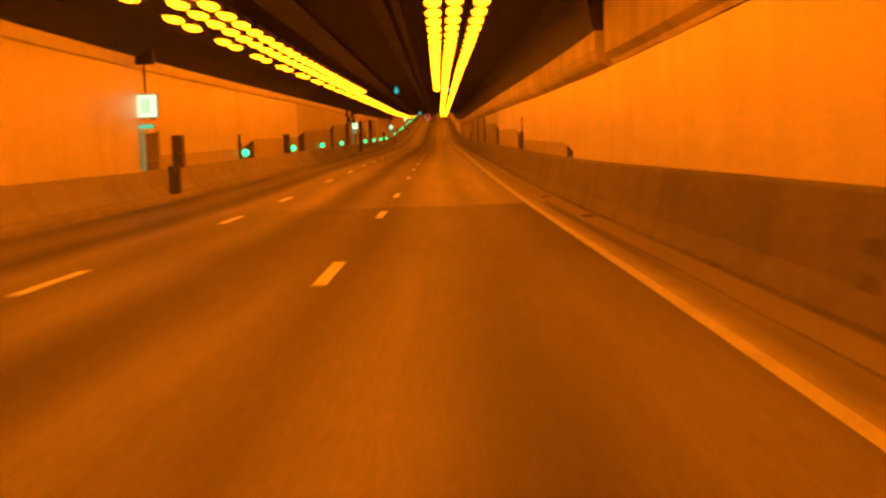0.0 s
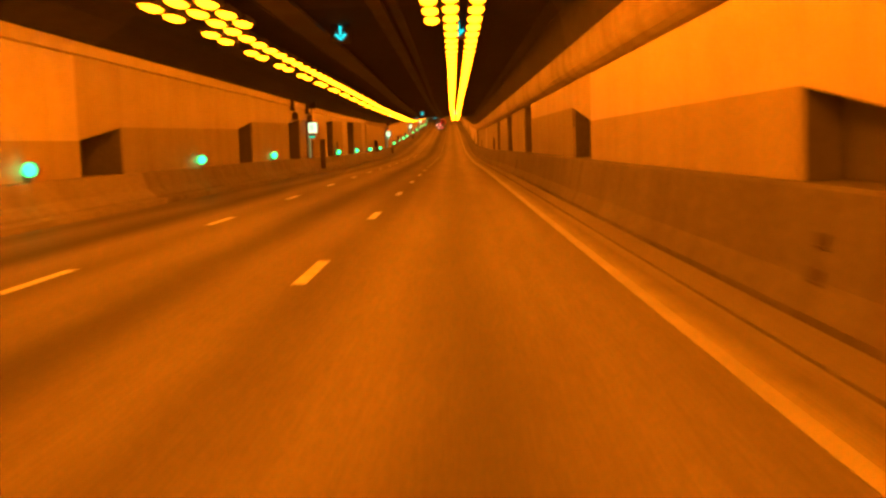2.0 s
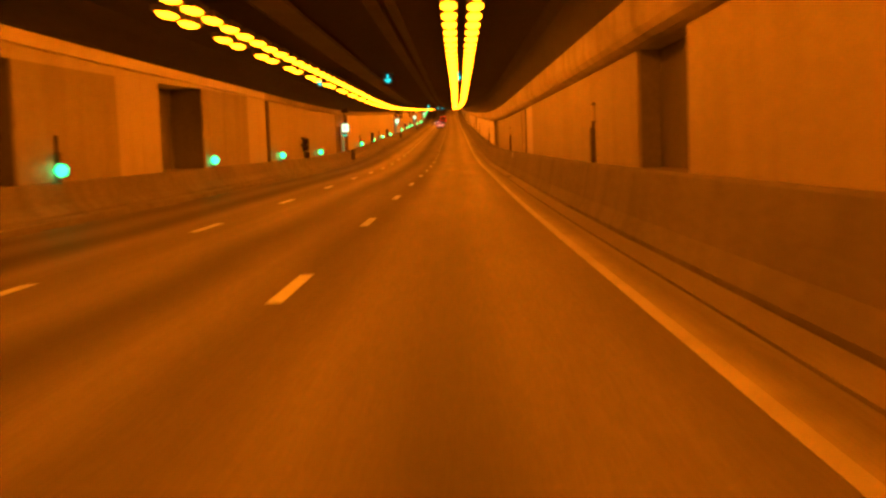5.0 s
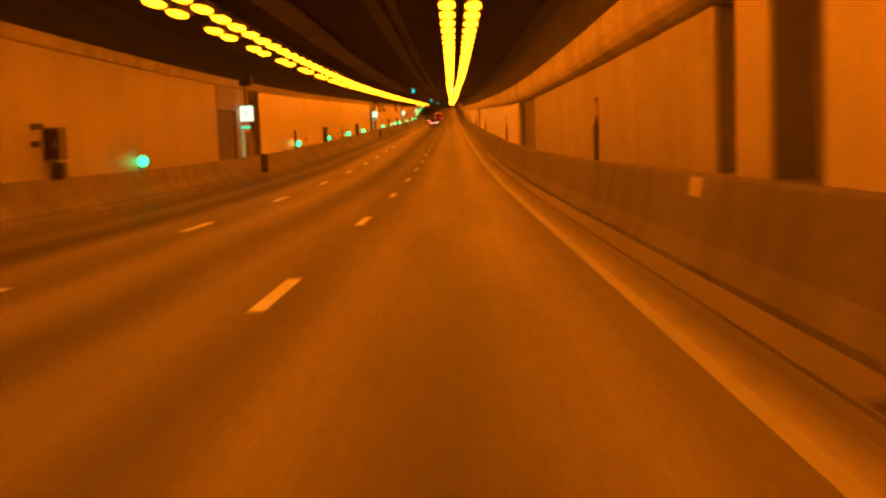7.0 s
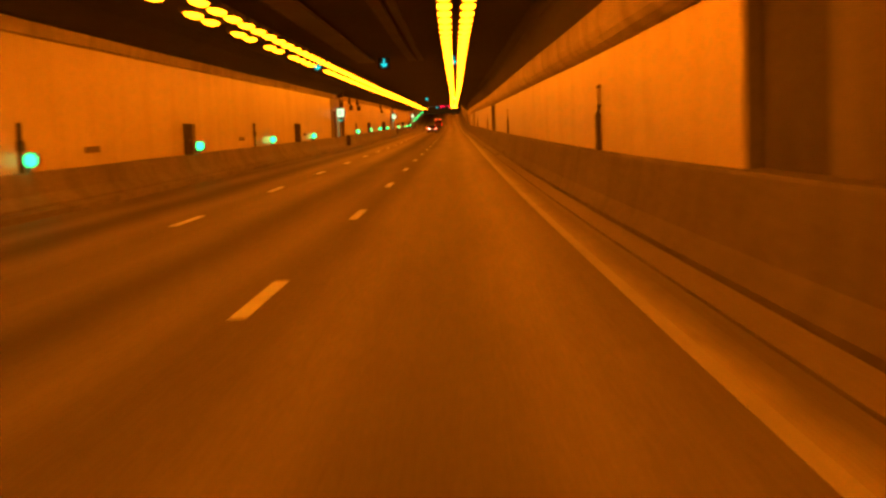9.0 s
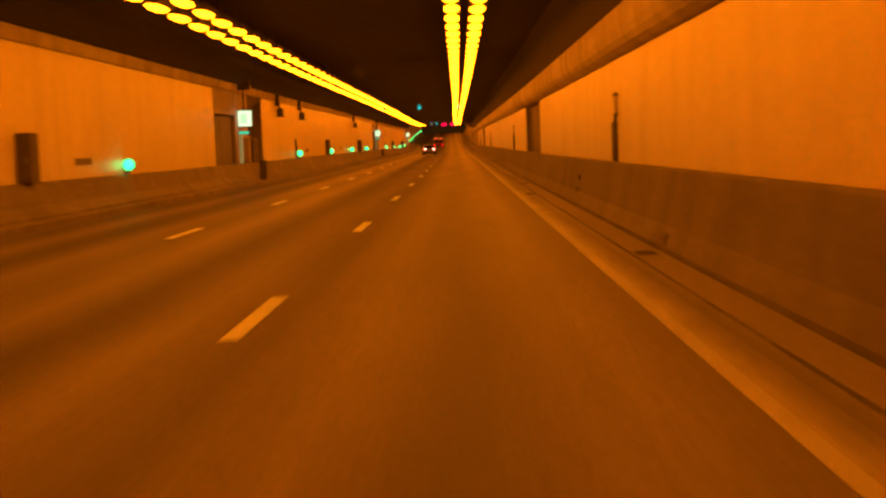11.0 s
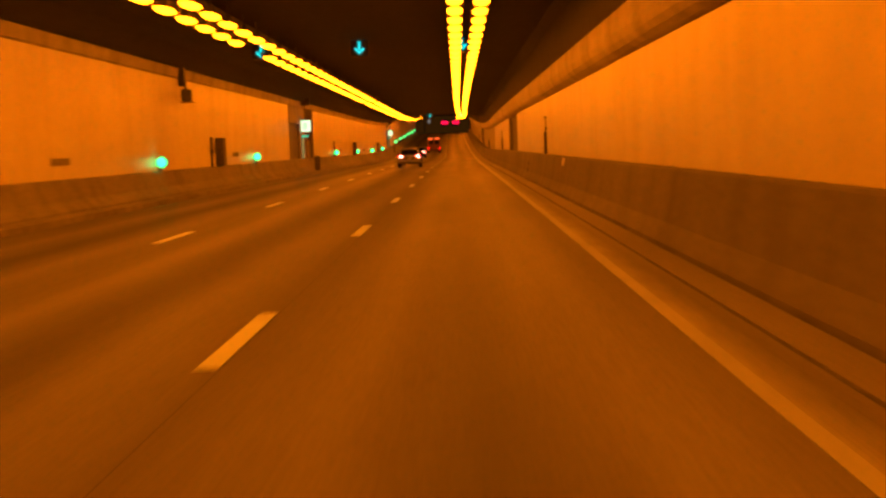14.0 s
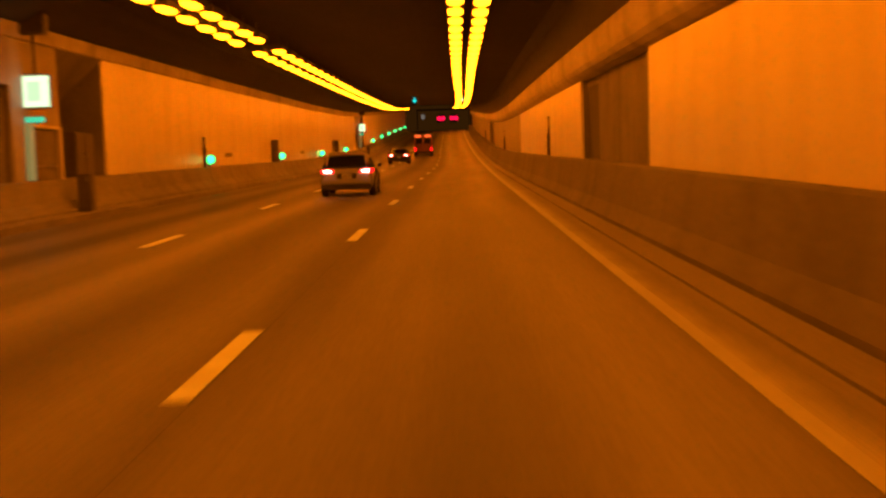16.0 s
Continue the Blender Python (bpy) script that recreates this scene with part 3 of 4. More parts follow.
def exit_sign():
    thing = new("exit_sign")
    part("case", boxed(-0.42, 0.42, -0.08, 0.1, -0.42, 0.42, 0.03), STEEL, thing)
    part("face", boxed(-0.38, 0.38, -0.1, -0.078, -0.38, 0.38), WHITE, thing, "glowing pale white face")
    bm = boxed(-0.16, 0.16, -0.106, -0.098, -0.24, 0.24)
    part("pictogram", bm, glow_dim, thing, "pale green door pictogram")
    bm = tube(bmesh.new(), (0, 0.02, 0.4), (0, 0.02, 1.75), 0.035, 10)
    part("hanger", bm, BLACK, thing)
    part("ceiling_box", boxed(-0.36, 0.36, -0.2, 0.2, 1.4, 1.9, 0.03), BLACK, thing, "dark box at the ceiling edge")
    lower = part("plate", boxed(-0.34, 0.22, -0.06, 0.0, -0.76, -0.62, 0.03), glow_teal, thing, "small glowing green plate")
    return tagged(thing, "glowing white emergency exit sign with a small green plate", "exit sign", group="exit signs on the wall")


glow_dim = glow("pale_green_print", (0.6, 0.97, 0.52), 1.1)
glow_teal = glow("teal_plate", (0.05, 0.7, 0.4), 0.9)


def exit_door():
    thing = new("exit_door")
    for y in (-0.86, 0.02):
        leaf = part("leaf", boxed(-0.02, 0.05, y, y + 0.84, 0.0, 1.3, 0.01), CONCRETE, thing, "dark grey door leaf")
        part("push_bar", tube(bmesh.new(), (0.09, y + 0.1, 0.35), (0.09, y + 0.74, 0.35), 0.02), STEEL, leaf)
    part("jamb", boxed(-0.04, 0.12, -1.15, -0.87, 0.0, 1.4, 0.01), JAMB, thing, "pale glowing door jamb")
    part("jamb", boxed(-0.04, 0.12, 0.87, 1.15, 0.0, 1.4, 0.01), DULL, thing, "cream painted door jamb")
    part("lintel", boxed(-0.04, 0.12, -0.865, 0.865, 1.31, 1.4, 0.01), DOORPAINT, thing)
    return tagged(thing, "double emergency exit door with one pale glowing jamb", "door", group="exit doors")


JAMB = glow("lit_door_jamb", (0.5, 0.42, 0.13), 0.42)
sign, door = exit_sign(), exit_door()
for i, s in enumerate(EXITS):
    m, md = stand(s - 0.65, -8.45, 3.27, slope=False), stand(s + 0.35, LEFT + 0.05, LEDGE, slope=False)
    if i == 0:
        sign.matrix_world, door.matrix_world = m, md
    else:
        copy_thing(sign, m), copy_thing(door, md)


def cabinet(tall, top=1.55):
    thing = new("hydrant_cabinet")
    z0 = -0.68 if tall else 0.02
    part("body", boxed(-0.2, 0.16, -0.2 if tall else -0.3, 0.2 if tall else 0.3, z0, top if tall else 1.25, 0.02), CABINET, thing)
    part("door", boxed(-0.17, 0.13, -0.225 if tall else -0.325, -0.2 if tall else -0.3, z0 + 0.06, top - 0.06 if tall else 1.19, 0.006), CABINET, thing)
    part("handle", boxed(0.06, 0.09, -0.255 if tall else -0.355, -0.225 if tall else -0.325, 0.1 if tall else 0.5, 0.26 if tall else 0.66, 0.006), STEEL, thing)
    return tagged(thing, "tall dark steel hydrant cabinet standing at the kerb" if tall else "dark steel cabinet on the barrier ledge", "cabinet", group="cabinets along the wall")


short, tall = cabinet(False), cabinet(True)
for ob, u, h, places in ((tall, -7.93, 0.87, [148.4]), (short, -8.52, LEDGE - 0.02, [55.8, 86.9, 280.2, 311.8, 376.7, 408.3, 472.6, 504.6])):
    for i, s in enumerate(places):
        m = stand(s, u, h, slope=False)
        if i == 0:
            ob.matrix_world = m
        else:
            copy_thing(ob, m)


def hose_station():
    thing = new("hose_station")
    part("cabinet", boxed(-0.22, 0.2, -0.32, 0.32, 0.5, 1.36, 0.02), CABINET, thing, "dark steel upper cabinet")
    part("door", boxed(-0.19, 0.17, -0.34, -0.32, 0.55, 1.3, 0.006), RUST, thing, "stained dark door")
    part("handle", boxed(0.08, 0.11, -0.37, -0.34, 0.82, 1.0, 0.006), STEEL, thing)
    part("pipe", tube(bmesh.new(), (-0.1, 0, 0.0), (-0.1, 0, 0.52), 0.06, 10), STEEL, thing)
    part("hose_box", boxed(-0.05, 0.22, -0.2, 0.2, 0.0, 0.44, 0.03), BLACK, thing, "black box under the cabinet")
    for z, w in ((1.3, 0.16), (0.86, 0.1)):
        arm = part("bracket", boxed(-0.2, -0.17, -1.15, -0.3, z + 0.04, z + 0.08), STEEL, thing)
        part("plaque", boxed(-0.2, -0.2 + 2 * w, -1.17, -1.14, z, z + 0.15, 0.008), CABINET, arm, "small dark plaque")
    return tagged(thing, "dark hose station with a black box and small plaques", "hose station")


hose_station().matrix_world = stand(215.1, -8.5, LEDGE, slope=False)
post = cabinet(True, 0.3)
post.matrix_world = stand(52.4, -7.93, 0.87, slope=False)
for s in (245.0, 342.0, 437.9, 534.1):
    copy_thing(post, stand(s, -7.93, 0.87, slope=False))


def alcove_cabinet():
    thing = new("hose_cabinet")
    body = part("body", boxed(-0.2, 0.2, -0.8, 0.8, 0.0, 1.27, 0.02), CABINET, thing)
    for y in (-0.76, 0.02):
        leaf = part("door", boxed(0.2, 0.22, y, y + 0.74, 0.06, 1.2, 0.006), CABINET, thing, "dark cabinet door")
        part("handle", boxed(0.22, 0.25, y + (0.62 if y < 0 else 0.08), y + (0.66 if y < 0 else 0.12), 0.55, 0.72, 0.005), STEEL, leaf)
    return tagged(thing, "wide dark steel hose cabinet standing in the wall alcove", "cabinet", group="cabinets in the alcoves")


hose = alcove_cabinet()
hose.matrix_world = stand(247.3, -9.1, LEDGE, slope=False)
for s in (345.2, 440.8, 536.7):
    copy_thing(hose, stand(s, -9.1, LEDGE, slope=False))


def conduit_drop():
    thing = new("conduit")
    part("channel", boxed(-0.1, 0.0, -0.16, 0.16, 0.0, 0.94, 0.01), CABINET, thing, "dark brown cable channel")
    part("cover", boxed(-0.115, -0.1, -0.13, 0.13, 0.02, 0.9, 0.005), CONCRETE, thing, "grey-brown cover")
    for y, foot in ((-0.31, -0.1), (-0.11, 0.02)):
        pipe = part("pipe", tube(bmesh.new(), (-0.05, y, 1.08), (-0.05, y, 1.62), 0.032, 10), FASCIA, thing)
        for z in (1.08, 1.54):
            part("clamp", boxed(-0.09, 0.0, y - 0.045, y + 0.045, z, z + 0.05, 0.008), CONCRETE, pipe)
        part("bend", tube(bmesh.new(), (-0.05, foot, 0.92), (-0.05, y, 1.09), 0.028, 8), CABINET, pipe)
    return tagged(thing, "cable channel on the wall forking into two short pipes", "conduit", group="conduit drops on the wall")


drop = conduit_drop()
for i, k in enumerate((0, 2, 3, 4, 5, 6, 7, 8, 9, 10)):
    m = stand(70.2 + 48.17 * k, RIGHT - 0.036, LEDGE, slope=False)
    if i == 0:
        drop.matrix_world = m
    else:
        copy_thing(drop, m)


def cable_stub():
    thing = new("cable_duct")
    part("pipe", tube(bmesh.new(), (0.05, 0, 0.0), (0.05, 0, 1.25), 0.055, 10), CABINET, thing)
    part("box", boxed(0.0, 0.13, -0.12, 0.12, 0.55, 0.8, 0.01), CABINET, thing)
    return tagged(thing, "short grey cable duct on the wall panels", "cable duct", group="cable ducts on the wall")


stub = cable_stub()
for i, s in enumerate((70.0, 166.2, 262.5, 295.8, 359.0, 407.0, 455.3, 503.0)):
    m = stand(s, LEFT + 0.04, LEDGE, slope=False)
    if i == 0:
        stub.matrix_world = m
    else:
        copy_thing(stub, m)


def lane_signal(mat, kind):
    thing = new("lane_signal")
    part("case", boxed(-0.34, 0.34, -0.1, 0.1, -0.38, 0.34, 0.03), BLACK, thing)
    bm = bmesh.new()
    strokes = [(0.05, -0.1, 0.22, 0, -0.02), (0.05, -0.02, 0.25, -45, -0.24), (0.05, -0.02, 0.25, 45, -0.24)] if kind == "arrow" else [(0.05, -0.3, 0.3, 45, 0), (0.05, -0.3, 0.3, -45, 0)]
    for w, z0, z1, lean, drop in strokes:
        stroke = boxed(-w, w, -0.12, -0.098, z0, z1)
        stroke.transform(Matrix.Translation((0, 0, drop)) @ Matrix.Rotation(radians(lean), 4, "Y"))
        scrap = bpy.data.meshes.new("stroke")
        stroke.to_mesh(scrap)
        stroke.free()
        bm.from_mesh(scrap)
        bpy.data.meshes.remove(scrap)
    part(kind, bm, mat, thing, "glowing cyan arrow" if kind == "arrow" else "glowing red cross")
    part("hanger", tube(bmesh.new(), (0, 0, 0.25), (0, 0, 0.6), 0.03, 8), STEEL, thing)
    return tagged(thing, "lane signal with a glowing cyan arrow over the lane" if kind == "arrow" else "lane signal with a glowing red cross over the lane", "lane signal", group="lane signals under the ceiling")


arrow = lane_signal(CYAN, "arrow")
fresh = True
for s in (100.5, 200.0, 299.6, 402.2, 504.0):
    for u in (-5.5, -1.7, 2.25):
        m = stand(s, u, 5.5, slope=False)
        if fresh:
            arrow.matrix_world, fresh = m, False
        else:
            copy_thing(arrow, m)


def hung_box():
    thing = new("wall_speaker")
    part("bracket", boxed(-0.04, 0.2, -0.17, 0.17, 0.4, 1.12, 0.02), BLACK, thing, "dark plate under the ceiling edge")
    part("arm", tube(bmesh.new(), (0.2, 0, 0.2), (0.2, 0, 0.6), 0.045, 8), BLACK, thing)
    case = part("case", boxed(0.06, 0.42, -0.17, 0.17, -0.18, 0.28, 0.04), BLACK, thing)
    part("grille", boxed(0.1, 0.38, -0.185, -0.17, -0.13, 0.23, 0.005), CABINET, case)
    part("tray", boxed(0.0, 0.52, -0.2, 0.2, -0.235, -0.2, 0.008), CABINET, thing, "thin shelf under the case")
    return tagged(thing, "dark loudspeaker box hung under the ceiling edge", "loudspeaker", group="loudspeakers along the wall")


speaker = hung_box()
for i, s in enumerate((137.4, 145.0, 351.5, 361.0, 402.0)):
    m = stand(s, -8.68, 3.84, slope=False)
    if i == 0:
        speaker.matrix_world = m
    else:
        copy_thing(speaker, m)

# cable trays under the ceiling
for u, s1 in ((-0.08, 300.0), (0.42, 300.0), (-2.7, 300.0)):
    w = {-2.7: 0.46, -0.08: 0.2, 0.42: 0.12}[u]
    tray = sweep("cable_tray", [(u - w, 5.5), (u - w, 5.62), (u + w, 5.62), (u + w, 5.5), (u + w - 0.02, 5.5), (u + w - 0.02, 5.53), (u - w + 0.02, 5.53), (u - w + 0.02, 5.5)], 40.6, s1, TRAY)
    tagged(tray, "long dusty brown cable tray under the ceiling", "cable tray", group="cable trays")
    for s in np.arange(46.0, s1, 12.0):
        sweep("hanger", [(u - 0.02, 5.61), (u - 0.02, CEIL + 0.02), (u + 0.02, CEIL + 0.02), (u + 0.02, 5.61)], s, s + 0.04, TRAY, parent=tray)

# small things on the barrier and in the gutter
def plate():
    thing = new("cover_plate")
    board = part("board", boxed(-0.014, 0.012, -0.38, 0.38, -0.125, 0.125, 0.005), FASCIA, thing)
    for y in (-0.33, 0.33):
        for z in (-0.095, 0.095):
            part("bolt", tube(bmesh.new(), (-0.022, y, z), (-0.012, y, z), 0.018, 8), STEEL, board)
    return tagged(thing, "flat grey cover plate bolted to the barrier face", "cover plate", group="cover plates on the barrier")


first_plate = plate()
first_plate.matrix_world = stand(199.7, 5.178, 0.955) @ Matrix.Rotation(radians(9.8), 4, "Y")
copy_thing(first_plate, stand(393.0, 5.178, 0.955) @ Matrix.Rotation(radians(9.8), 4, "Y"))


def vent():
    thing = new("wall_vent")
    part("frame", boxed(-0.02, 0.02, -0.68, 0.68, -0.1, 0.1, 0.004), DARKER, thing)
    for k in range(5):
        part("slat", boxed(0.016, 0.026, -0.64, 0.64, -0.085 + k * 0.036, -0.06 + k * 0.036), CONCRETE, thing)
    return tagged(thing, "low slatted grey vent in the wall panels", "wall vent", group="vents along the wall")


grille = vent()
for i, s in enumerate((268.3, 292.3, 316.4, 364.7, 388.4, 412.4, 460.4, 484.5)):
    m = stand(s, LEFT + 0.05, 1.53)
    if i == 0:
        grille.matrix_world = m
    else:
        copy_thing(grille, m)


def scupper():
    thing = new("drain_slot")
    part("opening", boxed(-0.03, 0.03, -0.17, 0.17, -0.055, 0.055, 0.01), TRAY, thing)
    part("rim", boxed(-0.025, 0.02, -0.22, 0.22, -0.085, -0.06, 0.005), TRAY, thing)
    return tagged(thing, "dark drain slot in the barrier face", "drain slot", group="drain slots")


slot = scupper()
for i, s in enumerate((21.45, 71.9, 119.25, 313.2, 361.1, 409.2)):
    for low in (False, True):
        m = stand(s, 5.075 if low else 5.128, 0.36 if low else 0.67) @ Matrix.Rotation(radians(9.8), 4, "Y")
        if i == 0 and not low:
            slot.matrix_world = m
        else:
            copy_thing(slot, m)


copy_thing(slot, stand(300.5, 4.985, 0.15) @ Matrix.Rotation(radians(26.6), 4, "Y") @ Matrix.Diagonal((1, 1.6, 1.3, 1)))


def gully():
    thing = new("gully_grate")
    part("frame", boxed(-0.14, 0.14, -0.22, 0.22, 0.0, 0.008), TRAY, thing)
    for i in range(6):
        part("bar", boxed(-0.12, 0.12, -0.19 + i * 0.07, -0.16 + i * 0.07, 0.008, 0.016), TRAY, thing)
    return tagged(thing, "stained iron gully grate in the gutter", "gully grate", group="gully grates")


grate = gully()
# The one at 319.1 m is put where only a dark stain lies.
for i, (s, u) in enumerate(((36.5, 4.66), (45.6, 4.6), (191.5, 4.6), (299.8, 4.6), (319.1, 4.24), (328.3, 4.6))):
    m = stand(s, u, 0.004)
    if i == 0:
        grate.matrix_world = m
    else:
        copy_thing(grate, m)

# ---- vehicles ----
SILVER = material("silver_car_paint", (0.29, 0.3, 0.38), rough=0.6, metal=0.2, spread=0.04, fine=60, coarse=1, bump=0.0, coat=0.1)
DARKCAR = material("dark_car_paint", (0.03, 0.03, 0.035), rough=0.3, metal=0.2, spread=0.1, fine=60, coarse=1, bump=0.0, coat=0.1)
VANPAINT = material("dark_red_van_paint", (0.16, 0.05, 0.04), rough=0.4, spread=0.06, fine=20, coarse=1, bump=0.0, coat=0.3)
GLASS = material("dark_car_glass", (0.015, 0.015, 0.017), rough=0.08, spread=0.05, fine=5, coarse=1, bump=0.0)
TYRE = material("tyre_rubber", (0.02, 0.02, 0.02), rough=0.85, spread=0.2, fine=30, coarse=3, bump=0.2)
RIM = material("alloy_rim", (0.4, 0.4, 0.4), rough=0.35, metal=0.8, spread=0.1, fine=20, coarse=3, bump=0.0)
PLASTIC = material("black_plastic", (0.025, 0.025, 0.025), rough=0.6, spread=0.2, fine=30, coarse=3, bump=0.05)
PLATE = material("number_plate", (0.65, 0.65, 0.62), rough=0.5, spread=0.05, fine=20, coarse=3, bump=0.0)
BRAKE = glow("bright_tail_lamp", (1.0, 0.5, 0.35), 16.0)
RUBY = material("dull_red_lens", (0.2, 0.01, 0.01), rough=0.25, spread=0.1, fine=20, coarse=3, bump=0.0)
AMBER = glow("amber_marker", (1.0, 0.12, 0.02), 2.2)


def loft(sections):
    """Rings of points from tail to nose, joined by faces."""
    bm = bmesh.new()
    rings = []
    for y, pts in sections:
        ring = [bm.verts.new((x, y, z)) for x, z in pts] + [bm.verts.new((-x, y, z)) for x, z in reversed(pts)]
        rings.append(ring)
    n = len(rings[0])
    for a, b in zip(rings, rings[1:]):
        for i in range(n):
            bm.faces.new((a[i], a[(i + 1) % n], b[(i + 1) % n], b[i]))
    bm.faces.new(rings[0][::-1])
    bm.faces.new(rings[-1])
    bmesh.ops.recalc_face_normals(bm, faces=bm.faces)
    return bm


def wheel(parent, x, y, r):
    bm = tube(bmesh.new(), (x - 0.11, y, r), (x + 0.11, y, r), r, 22)
    bmesh.ops.bevel(bm, geom=[e for e in bm.edges if e.calc_face_angle(0) > 1.0], offset=0.03, segments=2, affect="EDGES")
    tyre = part("wheel", bm, TYRE, parent)
    s = 1 if x > 0 else -1
    part("rim", tube(bmesh.new(), (x + s * 0.09, y, r), (x + s * 0.122, y, r), r * 0.66, 16), RIM, tyre)


def rounded(bm, name, mat, parent, label=""):
    """A part smoothed by one level of subdivision."""
    ob = part(name, bm, mat, parent, label)
    ob.modifiers.new("smooth", "SUBSURF").levels = 1
    ob.modifiers["smooth"].render_levels = 1
    for f in ob.data.polygons:
        f.use_smooth = True
    return ob


def slab(pts, out):
    """A quad or polygon pulled out into a thin plate."""
    bm = bmesh.new()
    f = bm.faces.new([bm.verts.new(q) for q in pts])
    r = bmesh.ops.extrude_face_region(bm, geom=[f])
    for v in r["geom"]:
        if isinstance(v, bmesh.types.BMVert):
            v.co += Vector(out)
    bmesh.ops.recalc_face_normals(bm, faces=bm.faces)
    return bm


def arch(x, y, z, r, w):
    """A half ring over a wheel."""
    bm = bmesh.new()
    rows = []
    for k in range(13):
        a = math.pi * (k / 12) * 1.1 - 0.05 * math.pi
        rows.append([bm.verts.new((x + dx, y + rr * math.cos(a), z + rr * math.sin(a))) for dx, rr in ((0, r), (w, r), (w, r + 0.06), (0, r + 0.06))])
    for p, q in zip(rows, rows[1:]):
        for i in range(4):
            bm.faces.new((p[i], p[(i + 1) % 4], q[(i + 1) % 4], q[i]))
    bm.faces.new(rows[0])
    bm.faces.new(rows[-1][::-1])
    bmesh.ops.recalc_face_normals(bm, faces=bm.faces)
    return bm


def hatchback(paint, label, tall=1.0):
    """y runs from the tail (0) to the nose."""
    thing = new("car")
    T = tall
    belt = 0.96 * T
    sill = 0.27

    def ring(half, drop=0.0, low=sill):
        return [(half * 0.8, low), (half * 0.95, low + 0.03), (half * 0.99, 0.45), (half, 0.62), (half * 0.985, 0.8 * T - drop), (half * 0.95, belt - 0.05 - drop), (half * 0.88, belt - drop)]

    body = loft([(0.0, ring(0.8, 0.02, 0.4)), (0.05, ring(0.86, 0.0, 0.34)), (0.3, ring(0.9)), (0.9, ring(0.915)), (1.8, ring(0.915)), (2.7, ring(0.915, 0.01)), (3.2, ring(0.905, 0.04)), (3.7, ring(0.885, 0.1)), (4.1, ring(0.83, 0.17)), (4.28, ring(0.7, 0.26, 0.32)), (4.34, ring(0.6, 0.32, 0.38))])
    rounded(body, "body", paint, thing)
    cabin = loft([
        (0.12, [(0.77, belt - 0.03), (0.73, belt + 0.12), (0.68, belt + 0.2), (0.5, belt + 0.24)]),
        (0.3, [(0.8, belt - 0.03), (0.72, belt + 0.3), (0.66, belt + 0.41), (0.5, belt + 0.46)]),
        (0.5, [(0.82, belt - 0.03), (0.72, belt + 0.36), (0.65, belt + 0.47), (0.48, belt + 0.52)]),
        (1.3, [(0.83, belt - 0.03), (0.72, belt + 0.38), (0.64, belt + 0.51), (0.46, belt + 0.56)]),
        (2.2, [(0.83, belt - 0.04), (0.72, belt + 0.34), (0.64, belt + 0.46), (0.46, belt + 0.51)]),
        (2.75, [(0.82, belt - 0.06), (0.74, belt + 0.14), (0.68, belt + 0.22), (0.5, belt + 0.26)]),
        (3.25, [(0.8, belt - 0.1), (0.76, belt - 0.06), (0.72, belt - 0.05), (0.5, belt - 0.04)])])
    rounded(cabin, "cabin", paint, thing)
    spoiler = part("spoiler", slab([(-0.6, 0.08, belt + 0.44), (0.6, 0.08, belt + 0.44), (0.56, 0.52, belt + 0.53), (-0.56, 0.52, belt + 0.53)], (0, -0.005, 0.035)), paint, thing)
    part("stop_lamp", boxed(-0.14, 0.14, 0.066, 0.078, belt + 0.445, belt + 0.465), RUBY, spoiler, "unlit high stop lamp")
    rear = part("rear_window", slab([(-0.66, 0.075, belt + 0.04), (0.66, 0.075, belt + 0.04), (0.6, 0.225, belt + 0.4), (-0.6, 0.225, belt + 0.4)], (0, -0.03, 0.012)), GLASS, thing, "dark rear window")
    part("wiper", slab([(-0.02, 0.03, belt + 0.06), (0.0, 0.03, belt + 0.04), (0.36, 0.055, belt + 0.11), (0.36, 0.058, belt + 0.125)], (0, -0.015, 0.005)), PLASTIC, rear)
    part("windscreen", slab([(-0.66, 3.16, belt - 0.01), (0.66, 3.16, belt - 0.01), (0.56, 2.42, belt + 0.43), (-0.56, 2.42, belt + 0.43)], (0, 0.03, 0.02)), GLASS, thing, "dark windscreen")
    for s in (-1, 1):
        for y0, y1, y2, y3 in ((0.42, 1.25, 1.25, 0.56), (1.33, 2.1, 2.0, 1.33), (2.16, 2.86, 2.3, 2.07)):
            part("side_window", slab([(s * 0.815, y0, belt + 0.03), (s * 0.815, y1, belt + 0.02), (s * 0.722, y2, belt + 0.33), (s * 0.722, y3, belt + 0.34)], (s * 0.02, 0, 0)), GLASS, thing, "dark side window")
        lamp_case = part("tail_lamp", slab([(s * 0.42, -0.005, 0.8 * T), (s * 0.79, 0.02, 0.78 * T), (s * 0.84, 0.05, 0.93 * T), (s * 0.46, 0.02, 0.93 * T)], (0, -0.02, 0.0)), TAIL, thing, "glowing red tail lamp")
        part("side_lens", slab([(s * 0.8, 0.02, 0.8 * T), (s * 0.885, 0.3, 0.84 * T), (s * 0.88, 0.34, 0.92 * T), (s * 0.83, 0.04, 0.92 * T)], (s * 0.025, 0, 0)), TAIL, lamp_case)
        part("brake_lamp", slab([(s * 0.5, -0.035, 0.825 * T), (s * 0.75, -0.01, 0.81 * T), (s * 0.78, 0.0, 0.9 * T), (s * 0.54, -0.02, 0.905 * T)], (0, -0.015, 0.0)), BRAKE, lamp_case, "brightly lit brake lamp")
        mirror = part("mirror", boxed(s * 0.9 if s > 0 else -1.06, 1.06 if s > 0 else -0.9, 2.62, 2.76, belt - 0.02, belt + 0.11, 0.035), paint, thing)
